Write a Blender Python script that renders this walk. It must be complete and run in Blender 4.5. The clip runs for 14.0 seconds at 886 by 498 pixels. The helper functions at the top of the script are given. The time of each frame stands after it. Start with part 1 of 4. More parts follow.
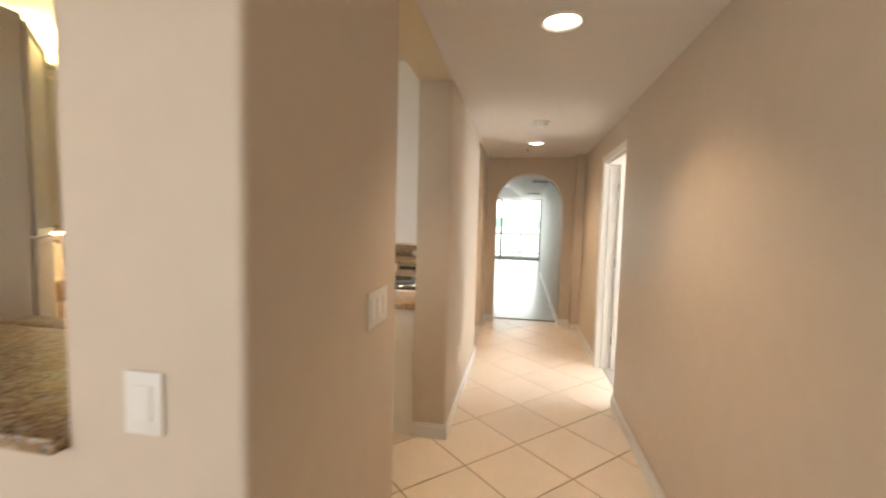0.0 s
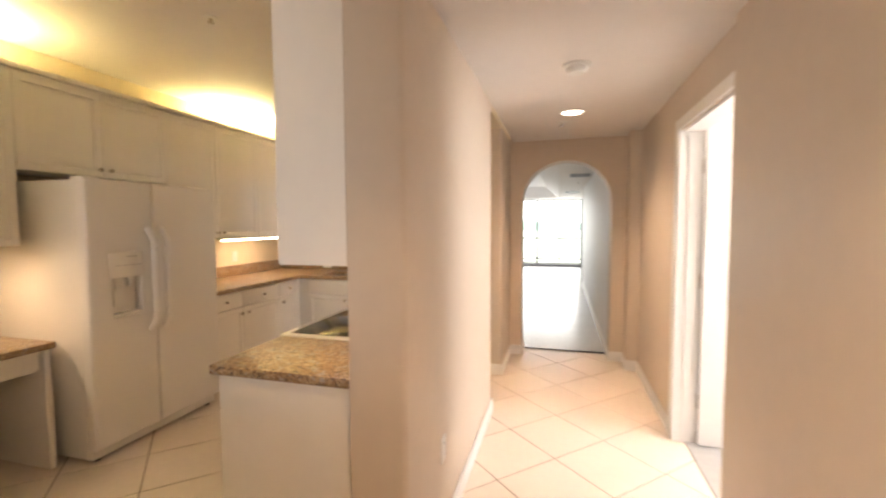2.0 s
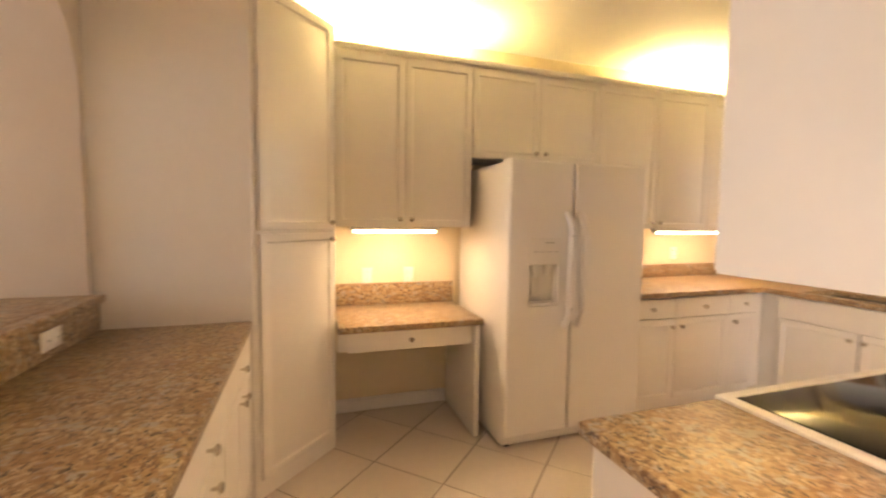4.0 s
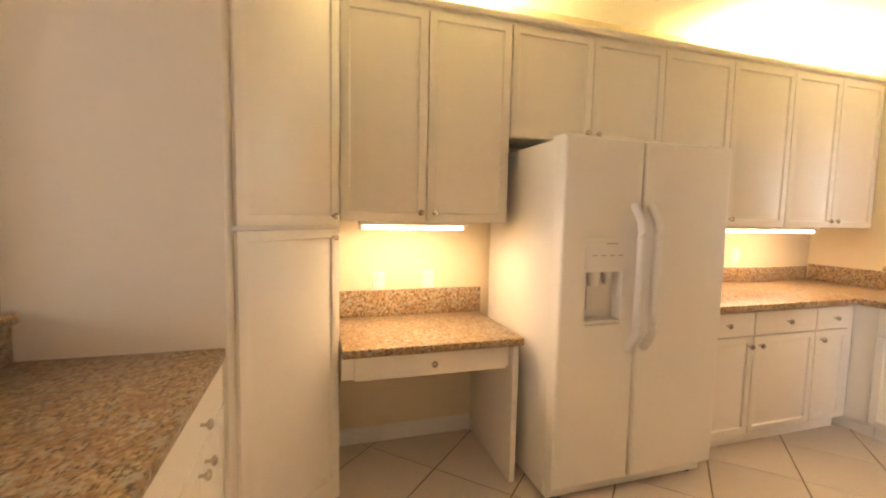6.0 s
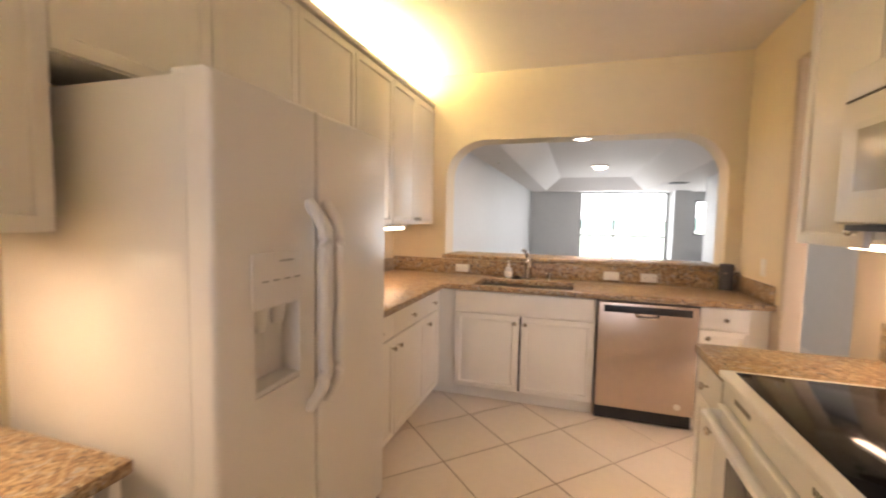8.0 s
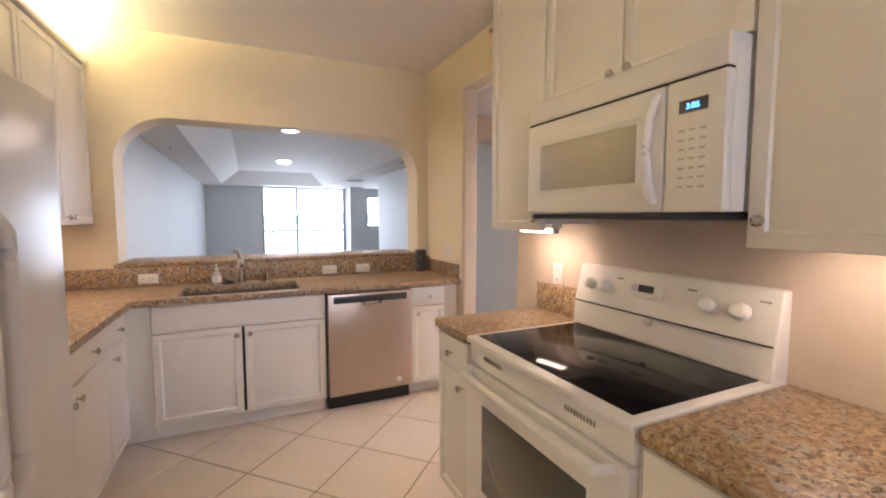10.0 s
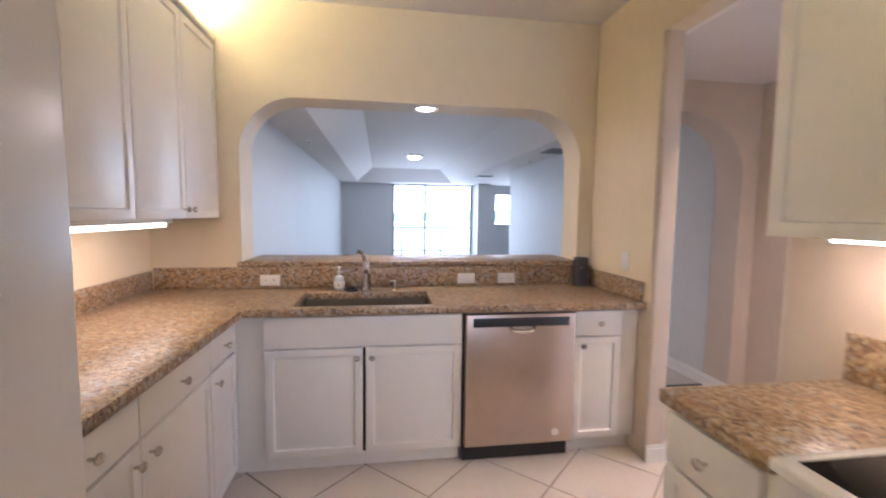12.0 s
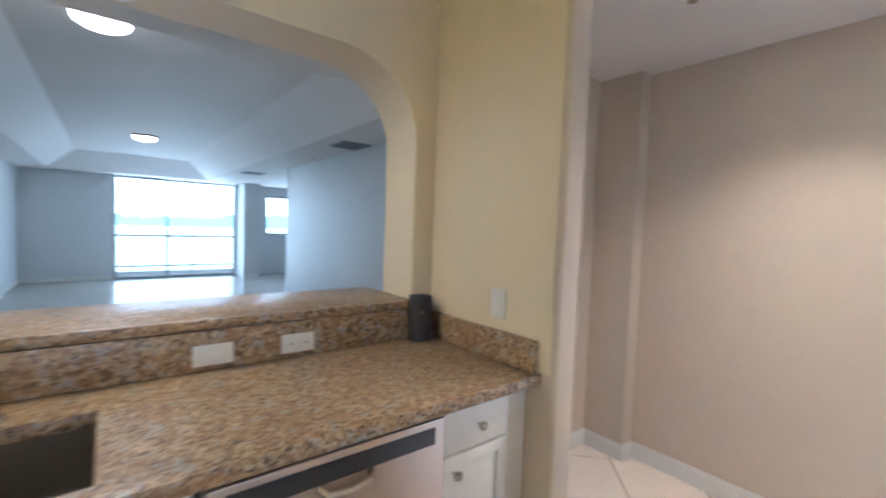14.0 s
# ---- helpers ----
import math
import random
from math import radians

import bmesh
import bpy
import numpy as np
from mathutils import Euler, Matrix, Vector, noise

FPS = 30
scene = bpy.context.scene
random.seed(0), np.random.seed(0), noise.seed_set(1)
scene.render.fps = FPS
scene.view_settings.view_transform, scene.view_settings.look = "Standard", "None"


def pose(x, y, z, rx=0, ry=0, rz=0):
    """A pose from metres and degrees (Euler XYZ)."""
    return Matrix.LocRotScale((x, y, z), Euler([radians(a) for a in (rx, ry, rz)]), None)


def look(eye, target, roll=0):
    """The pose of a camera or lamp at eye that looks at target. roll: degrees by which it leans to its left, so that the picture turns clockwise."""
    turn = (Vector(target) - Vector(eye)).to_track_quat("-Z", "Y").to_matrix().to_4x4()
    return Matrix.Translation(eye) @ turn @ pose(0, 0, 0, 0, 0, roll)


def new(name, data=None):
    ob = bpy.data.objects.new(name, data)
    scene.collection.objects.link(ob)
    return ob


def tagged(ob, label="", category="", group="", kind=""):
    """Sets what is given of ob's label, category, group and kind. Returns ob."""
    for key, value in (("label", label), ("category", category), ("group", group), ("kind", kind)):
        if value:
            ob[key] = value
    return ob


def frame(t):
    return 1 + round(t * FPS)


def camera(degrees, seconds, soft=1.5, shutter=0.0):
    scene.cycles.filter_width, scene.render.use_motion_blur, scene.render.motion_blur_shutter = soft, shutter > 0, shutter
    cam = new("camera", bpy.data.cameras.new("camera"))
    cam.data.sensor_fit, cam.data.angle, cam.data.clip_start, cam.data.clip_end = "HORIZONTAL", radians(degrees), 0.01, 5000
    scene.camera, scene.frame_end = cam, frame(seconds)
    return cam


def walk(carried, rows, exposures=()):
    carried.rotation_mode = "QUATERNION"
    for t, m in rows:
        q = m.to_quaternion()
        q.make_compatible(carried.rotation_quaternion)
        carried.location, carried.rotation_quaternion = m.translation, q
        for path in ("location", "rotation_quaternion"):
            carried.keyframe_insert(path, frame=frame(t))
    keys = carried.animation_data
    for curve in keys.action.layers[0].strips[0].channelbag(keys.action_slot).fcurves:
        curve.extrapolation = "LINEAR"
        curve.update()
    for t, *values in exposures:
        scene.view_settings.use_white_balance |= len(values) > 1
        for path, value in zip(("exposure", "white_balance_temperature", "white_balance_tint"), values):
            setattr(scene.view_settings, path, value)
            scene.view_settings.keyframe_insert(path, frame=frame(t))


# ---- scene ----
cam = camera(92.6, 14.0, soft=2.0, shutter=0.35)
PATH = [
    (0, (0.989, 0.591, 1.418), (0.632, 2.553, 1.274), 1.4),
    (0.5, (1.082, 0.903, 1.423), (0.964, 2.895, 1.286), 1.2),
    (1, (1.085, 1.266, 1.411), (1.052, 3.261, 1.271), 0.4),
    (1.5, (1.087, 1.588, 1.415), (0.976, 3.581, 1.292), -0.1),
    (2, (1.046, 1.891, 1.4), (0.51, 3.815, 1.283), -0.3),
    (2.5, (0.888, 2.135, 1.385), (-0.101, 3.869, 1.27), 0.5),
    (3, (0.718, 2.32, 1.391), (-0.65, 3.774, 1.267), 0.9),
    (3.5, (0.628, 2.473, 1.354), (-1.053, 3.548, 1.223), 0.7),
    (4, (0.572, 2.572, 1.338), (-1.323, 3.196, 1.197), 0.8),
    (4.2, (0.561, 2.586, 1.333), (-1.382, 3.035, 1.183), 0.8),
    (6.3, (-0.088, 2.65, 1.329), (-1.966, 3.316, 1.155), 1.4),
    (6.5, (-0.184, 2.69, 1.332), (-1.993, 3.525, 1.166), 1.2),
    (7, (-0.396, 2.774, 1.327), (-1.944, 4.031, 1.171), 1.2),
    (7.5, (-0.615, 2.794, 1.347), (-1.71, 4.461, 1.193), 1.3),
    (8, (-0.726, 2.875, 1.341), (-1.324, 4.778, 1.196), 1.1),
    (8.5, (-0.818, 2.973, 1.352), (-0.904, 4.966, 1.208), 1.0),
    (9, (-0.917, 2.978, 1.35), (-0.457, 4.919, 1.207), 1.2),
    (9.2, (-0.977, 2.965, 1.345), (-0.303, 4.843, 1.206), 1.2),
    (11.3, (-1.051, 3.292, 1.333), (-0.169, 5.08, 1.175), -0.4),
    (11.5, (-1.02, 3.42, 1.344), (-0.334, 5.29, 1.171), 0.0),
    (12, (-1.001, 3.753, 1.324), (-0.708, 5.725, 1.161), 0.7),
    (12.5, (-0.998, 4.055, 1.332), (-0.923, 6.047, 1.169), 1.1),
    (13, (-0.928, 4.387, 1.334), (-0.825, 6.379, 1.181), 1.0),
    (13.5, (-0.831, 4.701, 1.33), (-0.234, 6.607, 1.22), 1.4),
    (14, (-0.705, 4.944, 1.338), (0.531, 6.513, 1.236), 2.0),
]
EXPOSURE = [(0.0, 0.17, 6850, 14), (1.0, 0.40, 7300, 22), (2.0, 0.50, 7000, 22), (4.0, 0.90, 7650, 26), (6.5, 0.99, 7400, 23), (8.0, 0.60, 6700, 26),
            (9.0, 0.50, 6050, 27), (11.5, 0.48, 5400, 27), (12.5, 0.44, 5000, 24), (14.0, 0.34, 4700, 11)]
walk(cam, [(t, look(eye, target, roll)) for t, eye, target, roll in PATH], EXPOSURE)

HEIGHT = 0.945                # heights below are noted for a counter of 0.915 m; those of this flat are lower


def stand(x, y, z, rx=0, ry=0, rz=0):
    """pose() at a noted height."""
    return pose(x, y, z * HEIGHT, rx, ry, rz)


# ---------------------------------------------------------------- light
world = bpy.data.worlds.new("world")
scene.world = world
world.use_nodes = True
_wn = world.node_tree.nodes
_sky = _wn.new("ShaderNodeTexSky")
_sky.sky_type = "NISHITA"
_sky.sun_disc = False
_sky.sun_elevation, _sky.sun_rotation = radians(48), radians(101)
world.node_tree.links.new(_sky.outputs[0], _wn["Background"].inputs[0])
_wn["Background"].inputs[1].default_value = 0.12


def lamp(name, kind, m, energy, color, size=0.1, size_y=None, spread=None):
    d = bpy.data.lights.new(name, kind)
    d.energy, d.color = energy, color
    if kind == "AREA":
        d.shape = "RECTANGLE" if size_y else "DISK"
        d.size = size
        if size_y:
            d.size_y = size_y
        if spread:
            d.spread = radians(spread)
    elif kind == "SUN":
        d.angle = size
    elif kind == "SPOT":
        d.shadow_soft_size, d.spot_size, d.spot_blend = size, radians(spread), 0.6
    ob = new(name, d)
    ob.matrix_basis = m
    return ob


WARM, COVE, DAY = (1.0, 0.72, 0.46), (1.0, 0.85, 0.36), (0.86, 0.98, 0.99)
DOWN, UP = (0, 0, 0), (180, 0, 0)
lamp("sun", "SUN", look((30, 0, 34), (0, 6, 0)), 5.0, (1.0, 0.95, 0.86), radians(0.5))
# daylight in the two glazed openings of the living room and the dining room window
lamp("daylight_living", "AREA", look((0.4, 15.95, 1.18), (0.4, 6.0, 0.95)), 34, DAY, 2.1, 2.2)
lamp("daylight_side", "AREA", look((2.75, 15.95, 1.46), (2.75, 6.0, 0.95)), 12, DAY, 0.8, 1.1)
lamp("daylight_dining", "AREA", look((-0.85, -2.3, 1.42), (-0.75, 4.0, 1.1)), 54, (0.92, 0.97, 1.0), 2.0, 1.4)
lamp("daylight_bedroom", "AREA", look((4.05, 4.1, 1.4), (0.5, 4.3, 1.0)), 80, (0.92, 0.97, 1.0), 1.2, 1.3)
# cove strips on top of the wall cabinets
for _y, _e in ((3.05, 36), (5.75, 30)):
    lamp("cove_light", "AREA", stand(-2.12, _y, 2.50, 180, 0, 0), _e, COVE, 0.12, 1.1)
# strips under the wall cabinets
lamp("strip_desk", "AREA", stand(-2.00, 3.13, 1.322), 3.4, (1.0, 0.78, 0.50), 0.05, 0.5)
lamp("strip_corner", "AREA", stand(-2.06, 5.61, 1.322), 3.5, WARM, 0.05, 0.8)
lamp("strip_stove", "AREA", stand(0.20, 4.60, 1.330), 1.1, WARM, 0.05, 0.24)
lamp("strip_stove_near", "AREA", stand(0.20, 3.44, 1.330), 0.6, WARM, 0.05, 0.22)
# recessed cans of the hall and the pass-through, flush lamps of the living room
for _x, _y, _e in ((1.13, 2.50, 6), (1.12, 5.37, 8.5)):
    lamp("can_light", "AREA", stand(_x, _y, 2.368), _e, (1.0, 0.73, 0.48), 0.13, spread=108)
lamp("can_light_pass", "AREA", stand(-0.71, 6.565, 2.112), 6, (1.0, 0.80, 0.58), 0.12)
lamp("flush_light", "AREA", stand(-0.74, 8.25, 2.53), 5, (1.0, 0.86, 0.68), 0.22)
lamp("flush_light_far", "AREA", stand(-0.30, 12.6, 2.53), 5, (1.0, 0.92, 0.80), 0.22)


# ---------------------------------------------------------------- materials
def shader(name, color, rough=0.5, metal=0.0, vary=0.06, scale=6.0, bump=0.0, bump_scale=60.0, spec=0.5, coat=0.0, emit=None, power=0.0, per_object=0.0):
    m = bpy.data.materials.new(name)
    m.use_nodes = True
    nt, n = m.node_tree, m.node_tree.nodes
    p = n["Principled BSDF"]
    p.inputs["Roughness"].default_value = rough
    p.inputs["Metallic"].default_value = metal
    p.inputs["Specular IOR Level"].default_value = spec
    p.inputs["Coat Weight"].default_value = coat
    p.inputs["Base Color"].default_value = (*color, 1)
    if emit:
        p.inputs["Emission Color"].default_value = (*emit, 1)
        p.inputs["Emission Strength"].default_value = power
    co = n.new("ShaderNodeTexCoord")
    if vary:
        big, fine = n.new("ShaderNodeTexNoise"), n.new("ShaderNodeTexNoise")
        big.inputs["Scale"].default_value, fine.inputs["Scale"].default_value = scale * 0.25, scale * 4
        big.inputs["Detail"].default_value, fine.inputs["Detail"].default_value = 3, 4
        add = n.new("ShaderNodeMath")
        add.operation = "ADD"
        ramp = n.new("ShaderNodeMapRange")
        ramp.inputs["From Min"].default_value, ramp.inputs["From Max"].default_value = 0.6, 1.4
        ramp.inputs["To Min"].default_value, ramp.inputs["To Max"].default_value = 1 - vary, 1 + vary
        mul = n.new("ShaderNodeVectorMath")
        mul.operation = "SCALE"
        mul.inputs[0].default_value = color
        for t in (big, fine):
            nt.links.new(co.outputs["Object"], t.inputs["Vector"])
        nt.links.new(big.outputs["Fac"], add.inputs[0])
        nt.links.new(fine.outputs["Fac"], add.inputs[1])
        nt.links.new(add.outputs[0], ramp.inputs["Value"])
        last = ramp.outputs[0]
        if per_object:
            info, rr, mm = n.new("ShaderNodeObjectInfo"), n.new("ShaderNodeMapRange"), n.new("ShaderNodeMath")
            rr.inputs["To Min"].default_value, rr.inputs["To Max"].default_value = 1 - per_object, 1 + per_object
            mm.operation = "MULTIPLY"
            nt.links.new(info.outputs["Random"], rr.inputs["Value"])
            nt.links.new(last, mm.inputs[0])
            nt.links.new(rr.outputs[0], mm.inputs[1])
            last = mm.outputs[0]
        nt.links.new(last, mul.inputs["Scale"])
        nt.links.new(mul.outputs[0], p.inputs["Base Color"])
        rmap = n.new("ShaderNodeMapRange")
        rmap.inputs["To Min"].default_value, rmap.inputs["To Max"].default_value = max(rough - vary * 0.6, 0.02), min(rough + vary * 0.6, 1)
        nt.links.new(fine.outputs["Fac"], rmap.inputs["Value"])
        nt.links.new(rmap.outputs[0], p.inputs["Roughness"])
    if bump:
        bn, b = n.new("ShaderNodeTexNoise"), n.new("ShaderNodeBump")
        bn.inputs["Scale"].default_value, bn.inputs["Detail"].default_value = bump_scale, 5
        b.inputs["Strength"].default_value, b.inputs["Distance"].default_value = bump, 0.004
        nt.links.new(co.outputs["Object"], bn.inputs["Vector"])
        nt.links.new(bn.outputs["Fac"], b.inputs["Height"])
        nt.links.new(b.outputs["Normal"], p.inputs["Normal"])
    return m


def granite_shader():
    """Polished granite: cream and tan grains, grey quartz, dark mica flecks."""
    m = bpy.data.materials.new("granite")
    m.use_nodes = True
    nt, n = m.node_tree, m.node_tree.nodes
    p = n["Principled BSDF"]
    co, warp, grain = n.new("ShaderNodeTexCoord"), n.new("ShaderNodeTexNoise"), n.new("ShaderNodeVectorMath")
    warp.inputs["Scale"].default_value, warp.inputs["Detail"].default_value = 30, 3
    grain.operation = "MULTIPLY_ADD"
    grain.inputs[1].default_value = (0.016, 0.016, 0.016)
    nt.links.new(co.outputs["Object"], warp.inputs["Vector"])
    nt.links.new(warp.outputs["Color"], grain.inputs[0])
    nt.links.new(co.outputs["Object"], grain.inputs[2])

    def field(kind, scale, shift, stretch=(1, 1, 1)):
        mp, t = n.new("ShaderNodeMapping"), n.new(kind)
        mp.inputs["Location"].default_value, mp.inputs["Scale"].default_value = shift, stretch
        t.inputs["Scale"].default_value = scale
        nt.links.new(grain.outputs[0], mp.inputs["Vector"])
        nt.links.new(mp.outputs[0], t.inputs["Vector"])
        if kind == "ShaderNodeTexNoise":
            t.inputs["Detail"].default_value, t.inputs["Roughness"].default_value = 4, 0.62
            return t.outputs["Fac"]
        return t.outputs["Color"]

    def mask(source, lo, hi):
        q = n.new("ShaderNodeMapRange")
        q.inputs["From Min"].default_value, q.inputs["From Max"].default_value = lo, hi
        nt.links.new(source, q.inputs["Value"])
        return q.outputs[0]

    def over(under, colour, amount):
        q = n.new("ShaderNodeMix")
        q.data_type = "RGBA"
        q.inputs[7].default_value = (*colour, 1)
        nt.links.new(amount, q.inputs[0])
        nt.links.new(under, q.inputs[6])
        return q.outputs[2]

    sep, ramp = n.new("ShaderNodeSeparateColor"), n.new("ShaderNodeValToRGB")
    nt.links.new(field("ShaderNodeTexVoronoi", 100, (0, 0, 0)), sep.inputs[0])
    e = ramp.color_ramp.elements
    e[0].position, e[0].color = 0.0, (0.20, 0.118, 0.058, 1)
    e[1].position, e[1].color = 1.0, (0.54, 0.425, 0.28, 1)
    for pos, c in ((0.22, (0.285, 0.175, 0.088, 1)), (0.5, (0.36, 0.24, 0.128, 1)), (0.75, (0.44, 0.32, 0.185, 1))):
        e.new(pos).color = c
    nt.links.new(sep.outputs[0], ramp.inputs[0])
    last = over(ramp.outputs[0], (0.27, 0.155, 0.068), mask(field("ShaderNodeTexNoise", 7, (3, 1, 4)), 0.50, 0.75))
    last = over(last, (0.38, 0.34, 0.29), mask(field("ShaderNodeTexNoise", 36, (7, 2, 5), (1, 0.75, 1)), 0.55, 0.62))
    last = over(last, (0.13, 0.082, 0.05), mask(field("ShaderNodeTexNoise", 56, (1, 8, 2), (0.8, 1.2, 1)), 0.44, 0.38))
    last = over(last, (0.035, 0.030, 0.028), mask(field("ShaderNodeTexNoise", 76, (5, 4, 9), (0.8, 1.25, 1)), 0.40, 0.36))
    nt.links.new(last, p.inputs["Base Color"])
    rough = mask(field("ShaderNodeTexNoise", 25, (2, 6, 1)), 0.2, 0.8)
    rq = n.new("ShaderNodeMapRange")
    rq.inputs["To Min"].default_value, rq.inputs["To Max"].default_value = 0.30, 0.42
    nt.links.new(rough, rq.inputs["Value"])
    nt.links.new(rq.outputs[0], p.inputs["Roughness"])
    return m


M_WALL = shader("wall_paint", (0.63, 0.535, 0.43), 0.55, vary=0.035, scale=3, bump=0.07, bump_scale=60)
M_CREAM = shader("kitchen_wall_paint", (0.77, 0.665, 0.475), 0.55, vary=0.03, scale=3, bump=0.07, bump_scale=60)
M_LIVING = shader("living_wall_paint", (0.70, 0.71, 0.71), 0.5, vary=0.04, scale=3, bump=0.12, bump_scale=45)
M_CEIL = shader("ceiling_paint", (0.80, 0.76, 0.72), 0.7, vary=0.02, scale=3, bump=0.08, bump_scale=80)
M_TRIM = shader("trim_paint", (0.82, 0.80, 0.76), 0.35, vary=0.02)
M_CAB = shader("cabinet_foil", (0.86, 0.82, 0.75), 0.34, vary=0.02, scale=4)
M_APPL = shader("white_enamel", (0.83, 0.80, 0.75), 0.29, vary=0.008, scale=2, bump=0.015, bump_scale=220, spec=0.5)
M_GRANITE = granite_shader()
M_TILE = shader("floor_tile", (0.77, 0.68, 0.58), 0.22, vary=0.035, scale=5, bump=0.012, bump_scale=12, per_object=0.03)
M_GROUT = shader("grout", (0.25, 0.175, 0.11), 0.9, vary=0.15, scale=20, bump=0.3, bump_scale=150)
M_WOOD = shader("pale_floor", (0.42, 0.40, 0.37), 0.22, vary=0.08, scale=5)
M_STEEL = shader("brushed_steel", (0.53, 0.44, 0.37), 0.31, metal=1.0, vary=0.05, scale=4)
def brushed(m):
    """Fine upright brushing in a metal."""
    nt, n = m.node_tree, m.node_tree.nodes
    co, mp, tx, bp = n.new("ShaderNodeTexCoord"), n.new("ShaderNodeMapping"), n.new("ShaderNodeTexNoise"), n.new("ShaderNodeBump")
    mp.inputs["Scale"].default_value = (260, 260, 1.2)
    tx.inputs["Scale"].default_value, tx.inputs["Detail"].default_value = 1.0, 2
    bp.inputs["Strength"].default_value, bp.inputs["Distance"].default_value = 0.35, 0.0006
    nt.links.new(co.outputs["Object"], mp.inputs["Vector"])
    nt.links.new(mp.outputs[0], tx.inputs["Vector"])
    nt.links.new(tx.outputs["Fac"], bp.inputs["Height"])
    nt.links.new(bp.outputs["Normal"], n["Principled BSDF"].inputs["Normal"])


brushed(M_STEEL)
M_CHROME = shader("nickel", (0.60, 0.55, 0.48), 0.22, metal=1.0, vary=0)
M_BLACK = shader("black_plastic", (0.02, 0.02, 0.022), 0.35, vary=0)
M_GLASSTOP = shader("cooktop_glass", (0.012, 0.011, 0.012), 0.09, vary=0, spec=0.14)
M_PLASTIC = shader("white_plastic", (0.80, 0.78, 0.73), 0.35, vary=0)
# near-black that carries the shade inside gaps, seams and slots
M_SHADOWGAP = shader("dark_gap_shade", (0.05, 0.04, 0.03), 0.8, vary=0)
M_TUBE = shader("lit_tube", (0.9, 0.9, 0.85), 0.5, vary=0, emit=(1.0, 0.80, 0.50), power=9)
M_COVETUBE = shader("lit_cove_tube", (0.9, 0.9, 0.85), 0.5, vary=0, emit=(1.0, 0.88, 0.50), power=7)
M_BULB = shader("lit_lens", (0.9, 0.9, 0.85), 0.5, vary=0, emit=(1.0, 0.86, 0.66), power=9)
M_ALU = shader("grey_aluminium", (0.35, 0.36, 0.37), 0.4, metal=0.6, vary=0.03)
M_CONCRETE = shader("concrete", (0.42, 0.41, 0.39), 0.8, vary=0.1, scale=6, bump=0.3)
M_GLASS = bpy.data.materials.new("glass")
M_GLASS.use_nodes = True
_g = M_GLASS.node_tree.nodes["Principled BSDF"]
_g.inputs["Transmission Weight"].default_value, _g.inputs["Roughness"].default_value, _g.inputs["IOR"].default_value = 1.0, 0.0, 1.02
_g.inputs["Base Color"].default_value = (0.97, 1.0, 0.99, 1)


# ---------------------------------------------------------------- mesh helpers
def box(bm, x0, x1, y0, y1, z0, z1, bevel=0.0, seg=2):
    m = Matrix.Translation(((x0 + x1) / 2, (y0 + y1) / 2, (z0 + z1) / 2)) @ Matrix.Diagonal((x1 - x0, y1 - y0, z1 - z0, 1))
    vs = bmesh.ops.create_cube(bm, size=1.0, matrix=m)["verts"]
    if bevel:
        es = list({e for v in vs for e in v.link_edges})
        bmesh.ops.bevel(bm, geom=es, offset=bevel, segments=seg, affect="EDGES", profile=0.5)


def pillar(bm, x0, x1, y0, y1, z0, z1, r=0.018):
    """A box with rounded upright edges."""
    m = Matrix.Translation(((x0 + x1) / 2, (y0 + y1) / 2, (z0 + z1) / 2)) @ Matrix.Diagonal((x1 - x0, y1 - y0, z1 - z0, 1))
    vs = bmesh.ops.create_cube(bm, size=1.0, matrix=m)["verts"]
    es = [e for e in {e for v in vs for e in v.link_edges} if abs(e.verts[0].co.z - e.verts[1].co.z) > 1e-4]
    bmesh.ops.bevel(bm, geom=es, offset=r, segments=4, affect="EDGES", profile=0.5)


def lathe(bm, profile, m=Matrix(), seg=14):
    """Turns (radius, height) pairs about the local z axis."""
    rings = []
    for r, z in profile:
        rings.append([bm.verts.new(m @ Vector((r * math.cos(a), r * math.sin(a), z))) for a in (2 * math.pi * k / seg for k in range(seg))])
    for a, b in zip(rings, rings[1:]):
        for k in range(seg):
            bm.faces.new((a[k], a[(k + 1) % seg], b[(k + 1) % seg], b[k]))
    bm.faces.new(rings[-1])
    bm.faces.new(list(reversed(rings[0])))


def tube(bm, pts, r, seg=10):
    """A round bar along a line of points."""
    rings = []
    pts = [Vector(p) for p in pts]
    for i, p in enumerate(pts):
        d = (pts[min(i + 1, len(pts) - 1)] - pts[max(i - 1, 0)]).normalized()
        q = d.to_track_quat("Z", "Y")
        rings.append([bm.verts.new(p + q @ Vector((r * math.cos(a), r * math.sin(a), 0))) for a in (2 * math.pi * k / seg for k in range(seg))])
    for a, b in zip(rings, rings[1:]):
        for k in range(seg):
            bm.faces.new((a[k], a[(k + 1) % seg], b[(k + 1) % seg], b[k]))
    bm.faces.new(rings[-1])
    bm.faces.new(list(reversed(rings[0])))


def prism(bm, outline, z0, z1, bevel=0.0):
    """Extrudes a flat outline of (x, y) upwards."""
    f = bm.faces.new([bm.verts.new((x, y, z0)) for x, y in outline])
    up = bmesh.ops.extrude_face_region(bm, geom=[f])["geom"]
    vs = [v for v in up if isinstance(v, bmesh.types.BMVert)]
    bmesh.ops.translate(bm, verts=vs, vec=(0, 0, z1 - z0))
    bmesh.ops.recalc_face_normals(bm, faces=bm.faces)
    if bevel:
        es = [e for e in bm.edges if abs(e.verts[0].co.z - e.verts[1].co.z) < 1e-5]
        bmesh.ops.bevel(bm, geom=es, offset=bevel, segments=3, affect="EDGES", profile=0.5)


